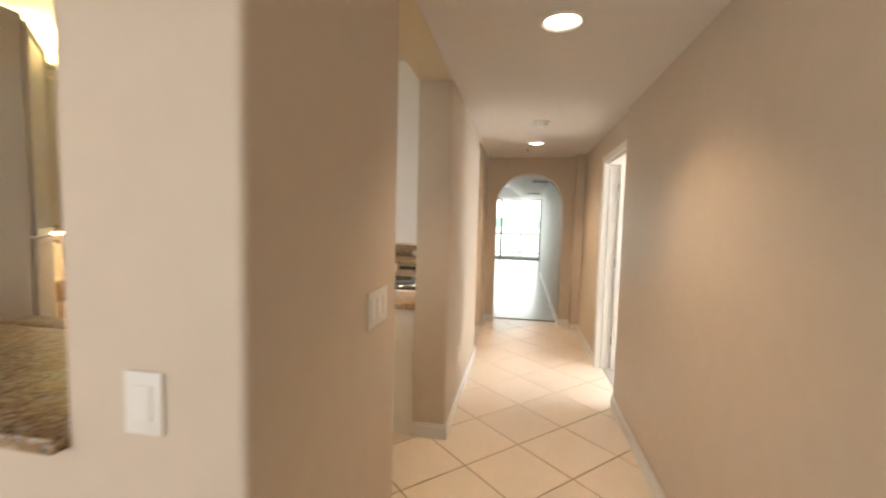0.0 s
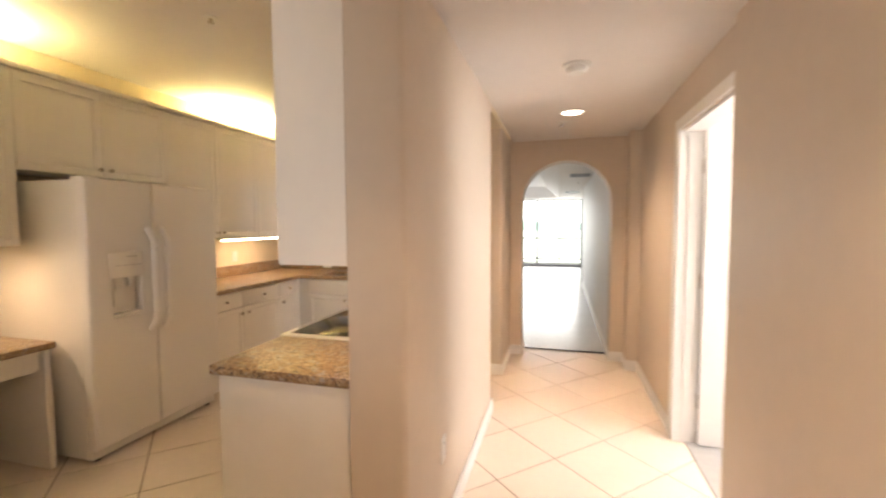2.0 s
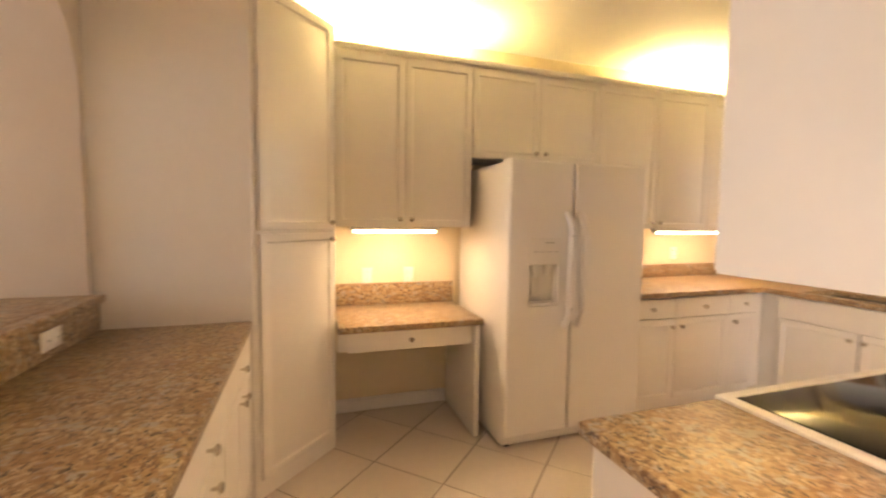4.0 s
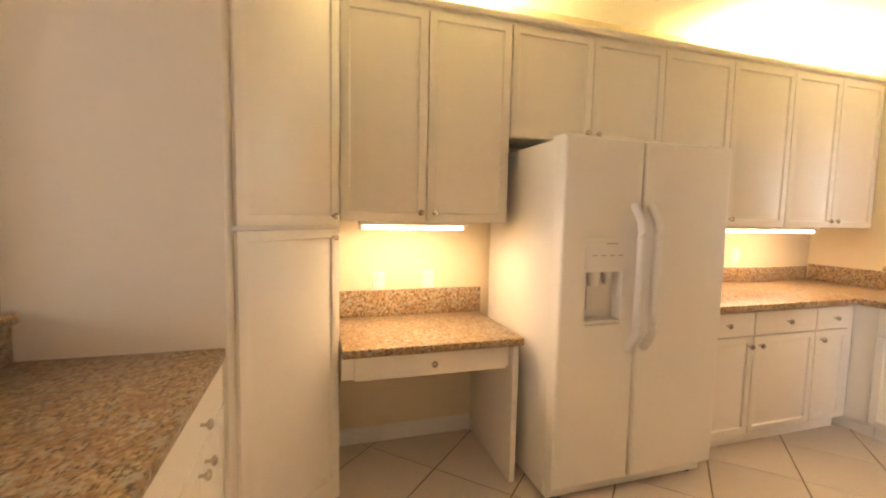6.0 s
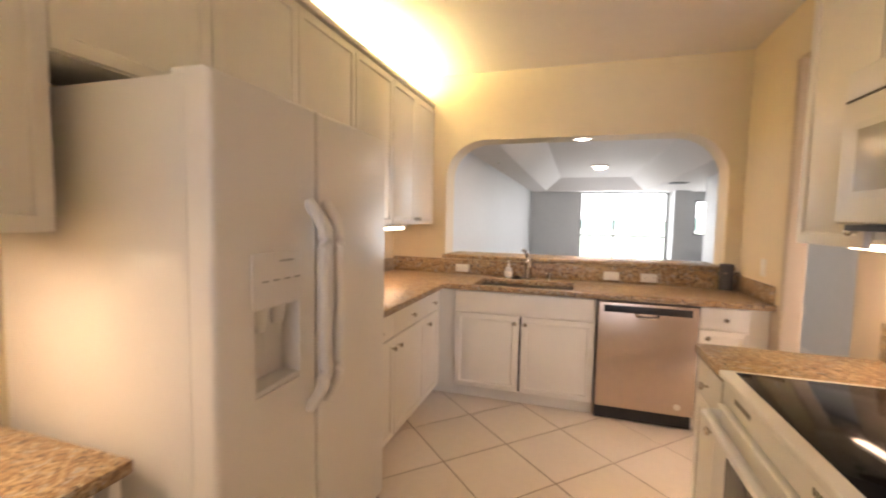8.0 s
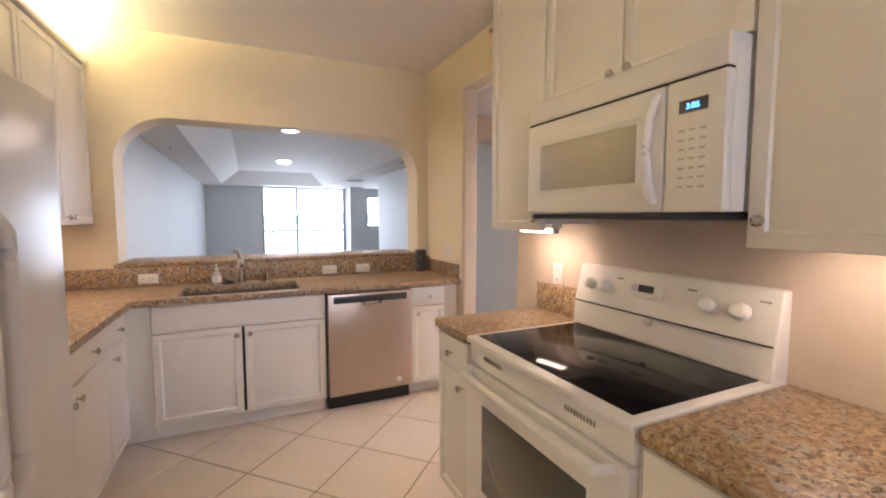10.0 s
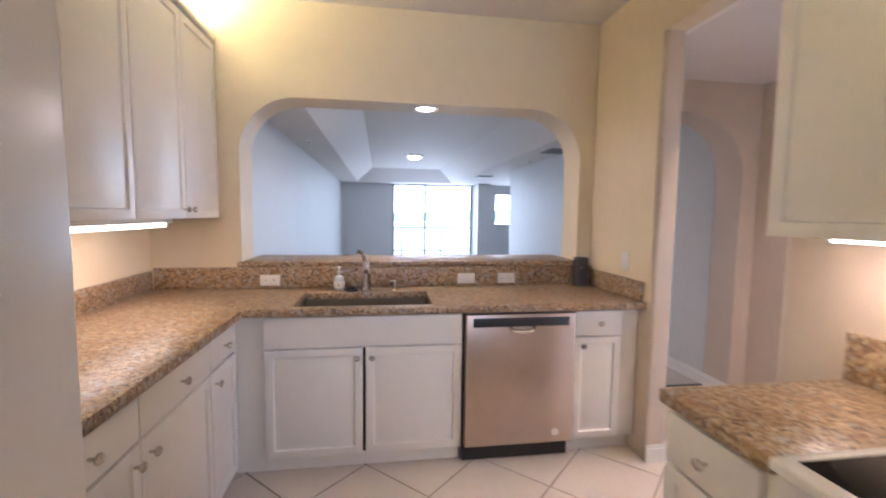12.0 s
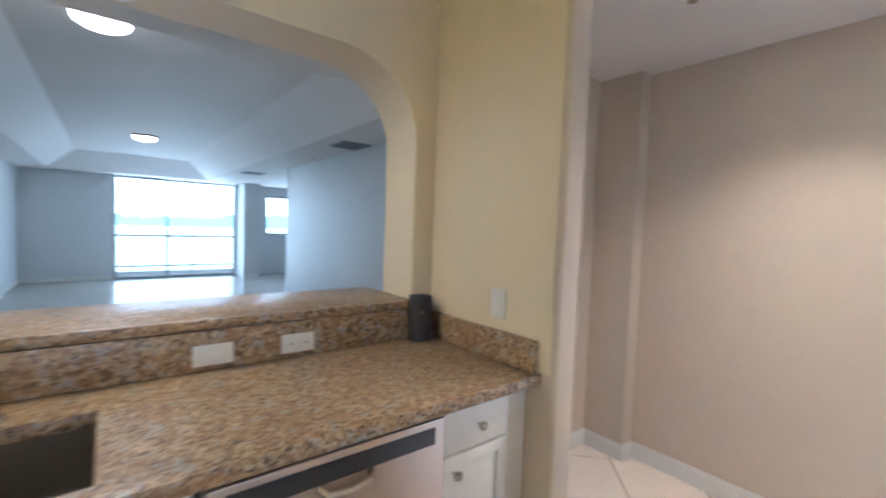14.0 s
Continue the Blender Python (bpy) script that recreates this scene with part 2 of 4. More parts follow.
def grid_slab(us, vs, w0, w1, skip=(), place=lambda u, v, w: (u, v, w)):
    """A flat slab on a grid, with the cells in skip left open."""
    bm = bmesh.new()
    vert = {}

    def at(i, j, k):
        if (i, j, k) not in vert:
            vert[i, j, k] = bm.verts.new(place(us[i], vs[j], (w0, w1)[k]))
        return vert[i, j, k]

    n, m = len(us) - 1, len(vs) - 1
    full = {(i, j) for i in range(n) for j in range(m)} - set(skip)
    for i, j in full:
        for k in (0, 1):
            bm.faces.new([at(i, j, k), at(i + 1, j, k), at(i + 1, j + 1, k), at(i, j + 1, k)])
        for (di, dj), (p, q) in (((-1, 0), ((i, j), (i, j + 1))), ((1, 0), ((i + 1, j), (i + 1, j + 1))), ((0, -1), ((i, j), (i + 1, j))), ((0, 1), ((i, j + 1), (i + 1, j + 1)))):
            if (i + di, j + dj) not in full:
                bm.faces.new([at(*p, 0), at(*q, 0), at(*q, 1), at(*p, 1)])
    bmesh.ops.recalc_face_normals(bm, faces=bm.faces)
    return bm


def mesh(name, bm, mat, smooth=35):
    bmesh.ops.scale(bm, vec=(1, 1, HEIGHT), verts=bm.verts)
    bmesh.ops.recalc_face_normals(bm, faces=bm.faces)
    me = bpy.data.meshes.new(name)
    bm.to_mesh(me)
    bm.free()
    me.materials.append(mat)
    if smooth:
        me.polygons.foreach_set("use_smooth", [True] * len(me.polygons))
        me.set_sharp_from_angle(angle=radians(smooth))
    return me


def structure(name, bm, mat, label="", category="", smooth=35):
    return tagged(new(name, mesh(name, bm, mat, smooth)), label, category or name.split("_")[0], kind="structure")


def thing(name, label, category, at=(0, 0, 0), group="", kind="", turn=0):
    ob = new(name)
    ob.empty_display_size = 0.05
    ob.matrix_basis = stand(*at, 0, 0, turn)
    return tagged(ob, label, category, group, kind)


def part(name, bm, mat, parent, label="", local=False):
    """One mesh under a thing or a part; in world coordinates unless local."""
    ob = new(name, bm if isinstance(bm, bpy.types.Mesh) else mesh(name, bm, mat))
    ob.parent = parent
    if not local:
        chain = [parent]
        while chain[-1].parent:
            chain.append(chain[-1].parent)
        m = Matrix()
        for q in reversed(chain):
            m = m @ q.matrix_parent_inverse @ q.matrix_basis
        ob.matrix_parent_inverse = m.inverted()
    if label:
        ob["label"] = label
    return ob


def slab(x0, x1, y0, y1, z0, z1, bevel=0.0, seg=2):
    bm = bmesh.new()
    box(bm, x0, x1, y0, y1, z0, z1, bevel, seg)
    return bm


# ---------------------------------------------------------------- the plan
XW, XE = -2.33, 1.76          # west wall of the kitchen, east wall of the hall
Y1, Y2, Y3, Y4 = 1.20, 1.75, 6.44, 6.68   # south wall faces, north wall faces
ZK, ZH, ZL = 2.71, 2.39, 2.32  # ceilings: kitchen, hall, living room soffit
CT1H = 0.92
XS = 0.415                    # west face of the short wall by the sink counter
XA, XB = 0.345, 0.555          # wall between kitchen and hall


def arched_wall(name, mat, y0, y1, x0, x1, ztop, openings, label):
    """A thick wall along x with openings (left, right, sill, head, corner radius)."""
    bm = bmesh.new()
    x = x0
    for a, b, sill, head, r in openings:
        box(bm, x, a, y0, y1, 0, ztop)
        if sill > 0:
            box(bm, a, b, y0, y1, 0, sill)
        top = [(a + r - r * math.cos(k * math.pi / 24), head - r + r * math.sin(k * math.pi / 24)) for k in range(13)]
        top += [(b - r + r * math.sin(k * math.pi / 24), head - r + r * math.cos(k * math.pi / 24)) for k in range(13)]
        for (xa, za), (xb, zb) in zip(top, top[1:]):
            if xb - xa < 1e-6:
                continue
            v = [bm.verts.new(p) for p in ((xa, y0, za), (xb, y0, zb), (xb, y0, ztop), (xa, y0, ztop), (xa, y1, za), (xb, y1, zb), (xb, y1, ztop), (xa, y1, ztop))]
            for q in ((0, 1, 2, 3), (7, 6, 5, 4), (0, 4, 5, 1), (3, 2, 6, 7)):
                bm.faces.new([v[i] for i in q])
        x = b
    box(bm, x, x1, y0, y1, 0, ztop)
    bmesh.ops.remove_doubles(bm, verts=bm.verts, dist=0.0005)
    return structure(name, bm, mat, label, "wall")


arched_wall("wall_north", M_CREAM, Y3, Y4, XW - 0.12, XA + 0.1, ZK, [(-1.825, 0.31, 1.05, 2.125, 0.34)], "cream wall with a wide rounded pass-through")
arched_wall("wall_hall_arch", M_WALL, Y3, Y4, XA + 0.1, XE, ZK, [(0.645, 1.535, 0, 2.165, 0.445)], "beige wall with a round arched doorway")
arched_wall("wall_south", M_WALL, Y1, Y2, XW - 0.12, 0.43, ZK, [(-1.46, 0.20, 1.040, 2.35, 0.45)], "beige wall with a rounded serving opening")

bm = bmesh.new()
R = 0.016
corner = [(XB - R + R * math.sin(k * math.pi / 10), Y1 + R - R * math.cos(k * math.pi / 10)) for k in range(6)]
corner += [(XB - R + R * math.cos(k * math.pi / 10), 2.05 - R + R * math.sin(k * math.pi / 10)) for k in range(6)]
prism(bm, [(0.43, Y1), *corner, (0.43, 2.05)], 0, ZK)
structure("wall_pier", bm, M_WALL, "beige wall end beside the kitchen entry", "wall")
bm = bmesh.new()
RP = 0.022
edge = [(XB - RP + RP * math.sin(k * math.pi / 10), 3.19 + RP - RP * math.cos(k * math.pi / 10)) for k in range(6)]
edge += [(XB - RP + RP * math.cos(k * math.pi / 10), 4.97 - RP + RP * math.sin(k * math.pi / 10)) for k in range(6)]
prism(bm, [(XA, 3.19), *edge, (XA, 4.97)], 0, ZH)
structure("wall_partition", bm, M_WALL, "beige partition wall between kitchen and hall", "wall")
bm = bmesh.new()
pillar(bm, XS, XB - 0.03, 5.76, Y3 + 0.02, 0, ZH)
structure("wall_stub", bm, M_WALL, "short wall end beside the sink counter", "wall")
structure("wall_stub_face", slab(XS - 0.004, XS - 0.0002, 5.782, Y3, CT1H, ZH), M_CREAM, "cream paint on the kitchen side of the wall end", "wall")
bm = bmesh.new()
box(bm, XA, XB - 0.001, 2.05, 4.965, ZH, ZK)
box(bm, XS, XB - 0.03, 4.965, Y3, ZH, ZK)
structure("wall_header", bm, M_CREAM, "wall above the kitchen openings", "wall")
structure("wall_west", slab(XW - 0.12, XW, Y2, Y3, 0, ZK), M_CREAM, "cream kitchen wall behind the cabinets", "wall")
# east wall of the hall, with its doorway
bm = bmesh.new()
pillar(bm, XE - 0.025, XE + 0.12, -2.4, 3.96, 0, ZH, 0.014)
box(bm, XE, XE + 0.12, 4.86, Y3 - 0.26, 0, ZH)
box(bm, XE, XE + 0.12, 3.96, 4.86, 2.09, ZH)
box(bm, XE - 0.10, XE + 0.12, Y3 - 0.26, Y3, 0, ZH)
structure("wall_east", bm, M_WALL, "beige hall wall with a doorway", "wall")
# side room behind the hall door
bm = bmesh.new()
box(bm, XE + 0.12, 4.2, 5.0, 5.1, 0, ZH)
box(bm, XE + 0.12, 4.2, 3.0, 3.1, 0, ZH)
box(bm, 4.2, 4.3, 3.0, 3.5, 0, ZH)
box(bm, 4.2, 4.3, 4.7, 5.1, 0, ZH)
box(bm, 4.2, 4.3, 3.5, 4.7, 0, 0.75)
box(bm, 4.2, 4.3, 3.5, 4.7, 2.05, ZH)
structure("wall_side_room", bm, M_TRIM, "plain white wall of the room behind the door", "wall")

# dining end behind the start of the walk, with a window to the south
bm = bmesh.new()
box(bm, XW - 0.12, XW, -2.4, Y1, 0, ZK)
box(bm, XW - 0.12, -1.90, -2.52, -2.4, 0, ZK)
box(bm, 0.20, XE + 0.12, -2.52, -2.4, 0, ZK)
box(bm, -1.90, 0.20, -2.52, -2.4, 0, 0.75)
box(bm, -1.90, 0.20, -2.52, -2.4, 2.3, ZK)
structure("wall_dining", bm, M_WALL, "plain beige walls with a window opening", "wall")

structure("ceiling_kitchen", slab(XW - 0.12, XB, Y2, Y3 + 0.02, ZK, ZK + 0.1), M_CEIL, "white painted kitchen ceiling", "ceiling")
structure("ceiling_hall", slab(XB, 4.3, Y1, Y3, ZH, ZH + 0.1), M_CEIL, "white painted hall ceiling", "ceiling")
structure("ceiling_dining", slab(XW - 0.12, XE + 0.12, -2.52, Y1, ZH + 0.004, ZH + 0.1), M_CEIL, "white painted ceiling", "ceiling")

# living room
LX0, LX1, LY = -2.07, 1.535, 16.1
bm = bmesh.new()
box(bm, LX0 - 0.12, LX0, Y4, LY, 0, ZL)
structure("wall_living_west", bm, M_LIVING, "pale blue-grey wall with a light texture", "wall")
bm = bmesh.new()
pillar(bm, LX1, LX1 + 0.12, Y4, 11.9, 0, ZL)
structure("wall_living_east", bm, M_LIVING, "pale blue-grey living room wall", "wall")
bm = bmesh.new()
box(bm, LX0 - 0.12, -0.655, LY, LY + 0.15, 0, ZL)
structure("wall_living_north", bm, M_LIVING, "pale grey wall beside the sliding doors", "wall")
structure("wall_living_pier", slab(1.70, 2.05, 15.4, LY + 0.15, 0, ZL), M_LIVING, "pale wall pier beside the sliding doors", "wall")
bm = grid_slab([2.05, 2.36, 3.10, 4.4], [0, 1.06, 2.08, ZL], LY, LY + 0.15, [(1, 1)], lambda u, v, w: (u, w, v))
structure("wall_side_window", bm, M_LIVING, "pale wall with a small window", "wall")
structure("wall_side_east", slab(4.3, 4.4, 11.0, LY, 0, ZL), M_LIVING, "plain pale wall", "wall")
structure("wall_side_south", slab(LX1 + 0.12, 4.4, 10.9, 11.0, 0, ZL), M_LIVING, "plain pale wall", "wall")
# soffit ring and sloped sides of the raised ceiling
tx0, tx1, ty0, ty1, rise, run = -1.62, 1.00, 7.35, 15.6, 0.355, 0.42
bm = grid_slab([LX0 - 0.12, tx0, tx1, 4.4], [6.69, ty0, ty1, LY], ZL, ZL + 0.02, [(1, 1)])
lo = [bm.verts.new((x, y, ZL)) for x, y in ((tx0, ty0), (tx1, ty0), (tx1, ty1), (tx0, ty1))]
hi = [bm.verts.new((x, y, ZL + rise)) for x, y in ((tx0 + run, ty0 + run), (tx1 - run, ty0 + run), (tx1 - run, ty1 - run), (tx0 + run, ty1 - run))]
for k in range(4):
    bm.faces.new((lo[k], lo[(k + 1) % 4], hi[(k + 1) % 4], hi[k]))
bm.faces.new(hi)
bmesh.ops.remove_doubles(bm, verts=bm.verts, dist=0.0005)
structure("ceiling_living", bm, M_CEIL, "white ceiling with a raised tray and sloped sides", "ceiling", smooth=0)
box_top = slab(LX0 - 0.12, 4.4, 6.74, LY, ZL + rise + 0.02, ZL + rise + 0.1)
structure("ceiling_slab", box_top, M_CEIL, "slab above the living room ceiling", "ceiling")


# ---------------------------------------------------------------- floors and outdoors
structure("floor", slab(XW - 0.12, 4.3, -2.52, Y4 + 0.1, -0.12, -0.004), M_GROUT, "brown grout bed under the tiles", "floor")
structure("floor_side_room", slab(XE + 0.065, 4.2, 3.1, 5.0, -0.003, 0.003), M_WOOD, "pale floor of the room behind the door", "floor")
structure("floor_living", slab(LX0 - 0.12, 4.4, Y4, LY + 0.15, -0.12, 0.006), M_WOOD, "pale glossy laminate floor", "floor")
structure("threshold", slab(0.60, 1.58, Y4 - 0.012, Y4 + 0.012, 0, 0.011, 0.003), M_BLACK, "thin dark threshold strip", "trim")

# ---------------------------------------------------------------- cabinets
def door_mesh(w, h, panel=True):
    """A foil-wrapped door, local x right, z up, front towards -y."""
    bm = bmesh.new()
    box(bm, 0, w, 0, 0.019, 0, h)
    front = [f for f in bm.faces if f.normal.y < -0.9]
    if panel and w > 0.14 and h > 0.2:
        rim = min(0.055, w * 0.2)
        bmesh.ops.inset_individual(bm, faces=front, thickness=rim, depth=0)
        bmesh.ops.inset_individual(bm, faces=front, thickness=0.008, depth=-0.008)
        bmesh.ops.inset_individual(bm, faces=front, thickness=0.007, depth=0)
        bmesh.ops.inset_individual(bm, faces=front, thickness=0.026, depth=0.0065)
    es = [e for e in bm.edges if len([f for f in e.link_faces if abs(f.normal.y) < 0.5]) and any(abs(v.co.y) < 1e-5 for v in e.verts) and all(abs(v.co.y) < 1e-5 for v in e.verts)
          and (all(v.co.x < 1e-5 for v in e.verts) or all(v.co.x > w - 1e-5 for v in e.verts) or all(v.co.z < 1e-5 for v in e.verts) or all(v.co.z > h - 1e-5 for v in e.verts))]
    bmesh.ops.bevel(bm, geom=es, offset=0.004, segments=2, affect="EDGES", profile=0.5)
    return mesh("door", bm, M_CAB)


_knob = bmesh.new()
lathe(_knob, [(0.005, 0), (0.005, 0.012), (0.008, 0.016), (0.0145, 0.020), (0.0155, 0.025), (0.012, 0.030), (0.004, 0.032)], pose(0, 0, 0, 90, 0, 0), 12)
KNOB = mesh("knob", _knob, M_CHROME, 60)


def cabinet(name, label, at, turn, w, d, h, fronts, group="", toe=0.0, body=None, top=None):
    """A cabinet unit seen from its front-left-bottom corner. fronts: kind, x0, x1, z0, z1, knob x, knob z."""
    c = thing(name, label, "cabinet", at, group, turn=turn)
    bm = bmesh.new()
    box(bm, 0, body or w, 0, d, toe, top or h)
    if top:
        box(bm, 0, w, 0, 0.02, top, h)
    part("body", bm, M_CAB, c, local=True)
    if toe:
        part("toe_kick", slab(0, body or w, 0.06, d, 0, toe), M_CAB, c, local=True)
    for kind, x0, x1, z0, z1, kx, kz in fronts:
        ob = part("drawer_front" if kind == "drawer" else "door", door_mesh(x1 - x0 - 0.005, z1 - z0 - 0.005, kind == "door"), None, c, local=True)
        ob.matrix_basis = stand(x0 + 0.0025, -0.0215, z0 + 0.0025)
        if kx is not None:
            k = part("knob", KNOB, None, ob, "brushed nickel knob", local=True)
            k.matrix_basis = stand(kx - x0, 0, kz - z0)
    return c


WG, UG = "base cabinets", "wall cabinets"
FX = -1.690
# base run on the west wall: three bays, drawer over door
for y0, y1, side in ((4.58, 5.008, 1), (5.008, 5.51, 0), (5.51, 5.80, 0)):
    w = y1 - y0
    cabinet("base_cabinet", "white base cabinet with one drawer and one door", (FX, y0, 0), 90, w, 0.60, 0.872,
            [("drawer", 0, w, 0.72, 0.865, w / 2, 0.79), ("door", 0, w, 0.11, 0.715, w - 0.04 if side else 0.04, 0.655)], WG, 0.10, body=w if y1 < 5.7 else w + 0.07)
# sink run
cabinet("corner_filler_cabinet", "white blind corner base cabinet", (XW + 0.005, 5.875, 0), 0, 0.762, 0.56, 0.872, [], WG, 0.10)
sc = cabinet("sink_cabinet", "white sink base cabinet with two doors", (-1.56, 5.875, 0), 0, 0.980, 0.56, 0.872,
        [("drawer", 0, 0.980, 0.70, 0.865, None, 0), ("door", 0, 0.474, 0.11, 0.695, 0.44, 0.64), ("door", 0.484, 0.980, 0.11, 0.695, 0.515, 0.64)], WG, 0.10, top=0.69)
# thin dark strip put in for the shade between the two doors
part("gap_shade", slab(0.4705, 0.4875, -0.0012, 0.001, 0.115, 0.69), M_SHADOWGAP, sc, "dark strip painted as shade between the doors", local=True)
cabinet("base_cabinet", "narrow white base cabinet beside the dishwasher", (0.035, 5.875, 0), 0, 0.375, 0.56, 0.872,
        [("drawer", 0, 0.27, 0.72, 0.865, 0.135, 0.79), ("door", 0, 0.27, 0.11, 0.715, 0.04, 0.66)], WG, 0.10)
# wall cabinets on the west wall
UX = -1.965
for y0, y1, z0, knob in ((2.745, 3.155, 1.363, 1), (3.155, 3.585, 1.363, 0), (3.585, 4.065, 1.83, 1), (4.065, 4.54, 1.83, 0), (4.54, 5.055, 1.363, 1), (5.055, 5.57, 1.363, 0), (5.57, 6.01, 1.363, 1), (6.01, 6.435, 1.363, 0)):
    w, h = y1 - y0, 2.43 - z0
    cabinet("wall_cabinet", "tall white wall cabinet with a raised panel door" if z0 < 1.5 else "short white wall cabinet above the fridge", (UX, y0, z0), 90, w, 0.32, h,
            [("door", 0, w, 0.0, h - 0.02, w - 0.035 if knob else 0.035, 0.045)], UG)
cr = thing("cabinet_crown", "white crown strip along the cabinet tops", "trim", (UX, 4.6, 2.43))
part("strip", slab(UX - 0.005, UX + 0.03, 2.745, 6.435, 2.43, 2.465, 0.006), M_CAB, cr)
# cooking side
EXF = -0.225
cabinet("base_cabinet", "white base cabinet with one drawer beside the cooker", (EXF, 4.75, 0), -90, 0.318, 0.57, 0.872,
        [("drawer", 0.01, 0.29, 0.72, 0.865, 0.15, 0.79), ("door", 0.01, 0.29, 0.11, 0.715, 0.25, 0.66)], WG, 0.10)
cabinet("base_cabinet", "white end cabinet at the kitchen entry", (EXF, 3.635, 0), -90, 0.42, 0.57, 0.872,
        [("drawer", 0.01, 0.41, 0.72, 0.865, 0.20, 0.79), ("door", 0.01, 0.41, 0.11, 0.715, 0.04, 0.66)], WG, 0.0)
for y1, y0, z0, kn in ((4.785, 4.385, 1.38, 1), (4.382, 3.996, 1.872, 1), (3.996, 3.61, 1.872, 0), (3.607, 3.205, 1.38, 0)):
    w, h = y1 - y0, 2.52 - z0
    lip = (0.032 if kn else 0.048) if z0 < 1.5 else 0.0
    c = cabinet("wall_cabinet", "white wall cabinet over the cooker side", (0.078, y1, z0), -90, w, 0.2665, h,
                [("door", 0, w, -lip, h - 0.01, w - 0.035 if kn else 0.035, 0.02)], UG)
    if lip:
        e = w - 0.0005 if kn == 0 else -0.0175
        part("end_panel", slab(e, e + 0.018, 0, 0.2665, -lip, h), M_CAB, c, local=True)


CT0, CT1 = 0.875, 0.915
ct = thing("worktop", "speckled brown granite worktop around the sink corner", "worktop", (-1.65, 5.825, CT0))
SX0, SX1, SY0, SY1 = -1.43, -0.730, 5.88, 6.24
bm = grid_slab([XW + 0.003, -1.64, SX0, SX1, XS], [4.58, 5.815, SY0, SY1, Y3 - 0.003], CT0, CT1, [(1, 0), (2, 0), (3, 0), (2, 2)])
es = [e for e in bm.edges if len(e.link_faces) == 2 and e.calc_face_angle() > 1.0 and abs(e.verts[0].co.z - e.verts[1].co.z) < 1e-5]
bmesh.ops.bevel(bm, geom=es, offset=0.005, segments=2, affect="EDGES", profile=0.5)
part("slab", bm, M_GRANITE, ct)
part("backsplash", slab(XW + 0.001, XW + 0.022, 4.58, Y3 - 0.03, CT1, 1.03, 0.003), M_GRANITE, ct)
part("backsplash", slab(XW + 0.022, XS, Y3 - 0.025, Y3 - 0.003, CT1, 1.049, 0.003), M_GRANITE, ct)
part("backsplash", slab(XS - 0.026, XS - 0.0045, 5.83, Y3 - 0.026, CT1, 1.03, 0.003), M_GRANITE, ct)
lg = thing("serving_ledge", "granite ledge across the pass-through", "ledge", (-0.7, Y3, 1.09))
part("slab", slab(-1.845, 0.385, Y3 - 0.03, Y3 - 0.001, 1.052, 1.086, 0.006), M_GRANITE, lg, "rounded front edge of the ledge")
part("sill", slab(-1.822, 0.307, Y3, 6.84, 1.052, 1.086, 0.004), M_GRANITE, lg)
for y0, y1, nm in ((4.432, 4.765, "far"), (3.190, 3.632, "entry")):
    c = thing("worktop", "granite worktop beside the cooker", "worktop", (-0.256, y0, CT0))
    part("slab", slab(-0.256, XA - 0.002, y0, y1, CT0, CT1, 0.006), M_GRANITE, c)
    if nm == "far":
        part("backsplash", slab(XA - 0.024, XA - 0.001, y0 + 0.004, y1 - 0.004, CT1, 1.06, 0.003), M_GRANITE, c)
PA, PB = Vector((-1.495, 2.35)), Vector((-1.89, 2.74))   # slanted front of the corner pantry
# counter under the serving opening
c = thing("worktop", "granite worktop under the serving opening", "worktop", (-0.5, 2.33, CT0))
part("slab", slab(PA.x, 0.335, Y2 + 0.002, 2.345, CT0, CT1, 0.006), M_GRANITE, c)
part("backsplash", slab(PA.x + 0.002, 0.335, Y2 + 0.002, Y2 + 0.026, CT1, 1.040, 0.003), M_GRANITE, c)
lg = thing("serving_ledge", "granite ledge in the serving opening", "ledge", (-0.6, 1.5, 1.03))
part("slab", slab(-1.457, 0.197, Y1 - 0.03, Y2 + 0.0005, 1.041, 1.074, 0.006), M_GRANITE, lg)
part("cap", slab(-1.475, 0.215, Y2 + 0.0015, Y2 + 0.055, 1.041, 1.074, 0.005), M_GRANITE, lg)
for x1 in (0.32, -0.28, -0.88):
    cabinet("base_cabinet", "white base cabinet under the serving counter", (x1, 2.315, 0), 180, 0.60, 0.55, 0.872,
            [("drawer", 0, 0.60, 0.72, 0.865, 0.30, 0.79), ("door", 0, 0.30, 0.11, 0.715, 0.265, 0.66), ("door", 0.30, 0.60, 0.11, 0.715, 0.335, 0.66)], WG, 0.10)

# corner pantry with a slanted front
pan = thing("corner_pantry", "tall white corner pantry with two slanted doors", "cabinet", (-1.8, 2.2, 0))
bm = bmesh.new()
prism(bm, [(PA.x, Y2 + 0.001), (PA.x, PA.y), (PB.x, PB.y), (XW + 0.001, PB.y), (XW + 0.001, Y2 + 0.001)], 0.0, 2.52)
part("body", bm, M_CAB, pan)
pd = PB - PA
pn = Vector((pd.y, -pd.x)).normalized()
for z0, z1, kz in ((0.10, 1.33, 1.292), (1.348, 2.50, 1.386)):
    d = part("door", door_mesh(pd.length - 0.06, z1 - z0), None, pan)
    s = PA + pd.normalized() * 0.03 + pn * 0.0215
    d.matrix_basis = stand(s.x, s.y, z0, 0, 0, math.degrees(math.atan2(pd.y, pd.x)))
    k = part("knob", KNOB, None, d, "brushed nickel knob", local=True)
    k.matrix_basis = stand(pd.length - 0.10, 0, kz - z0)


M_KEY = shader("key_grey", (0.50, 0.48, 0.44), 0.5, vary=0)

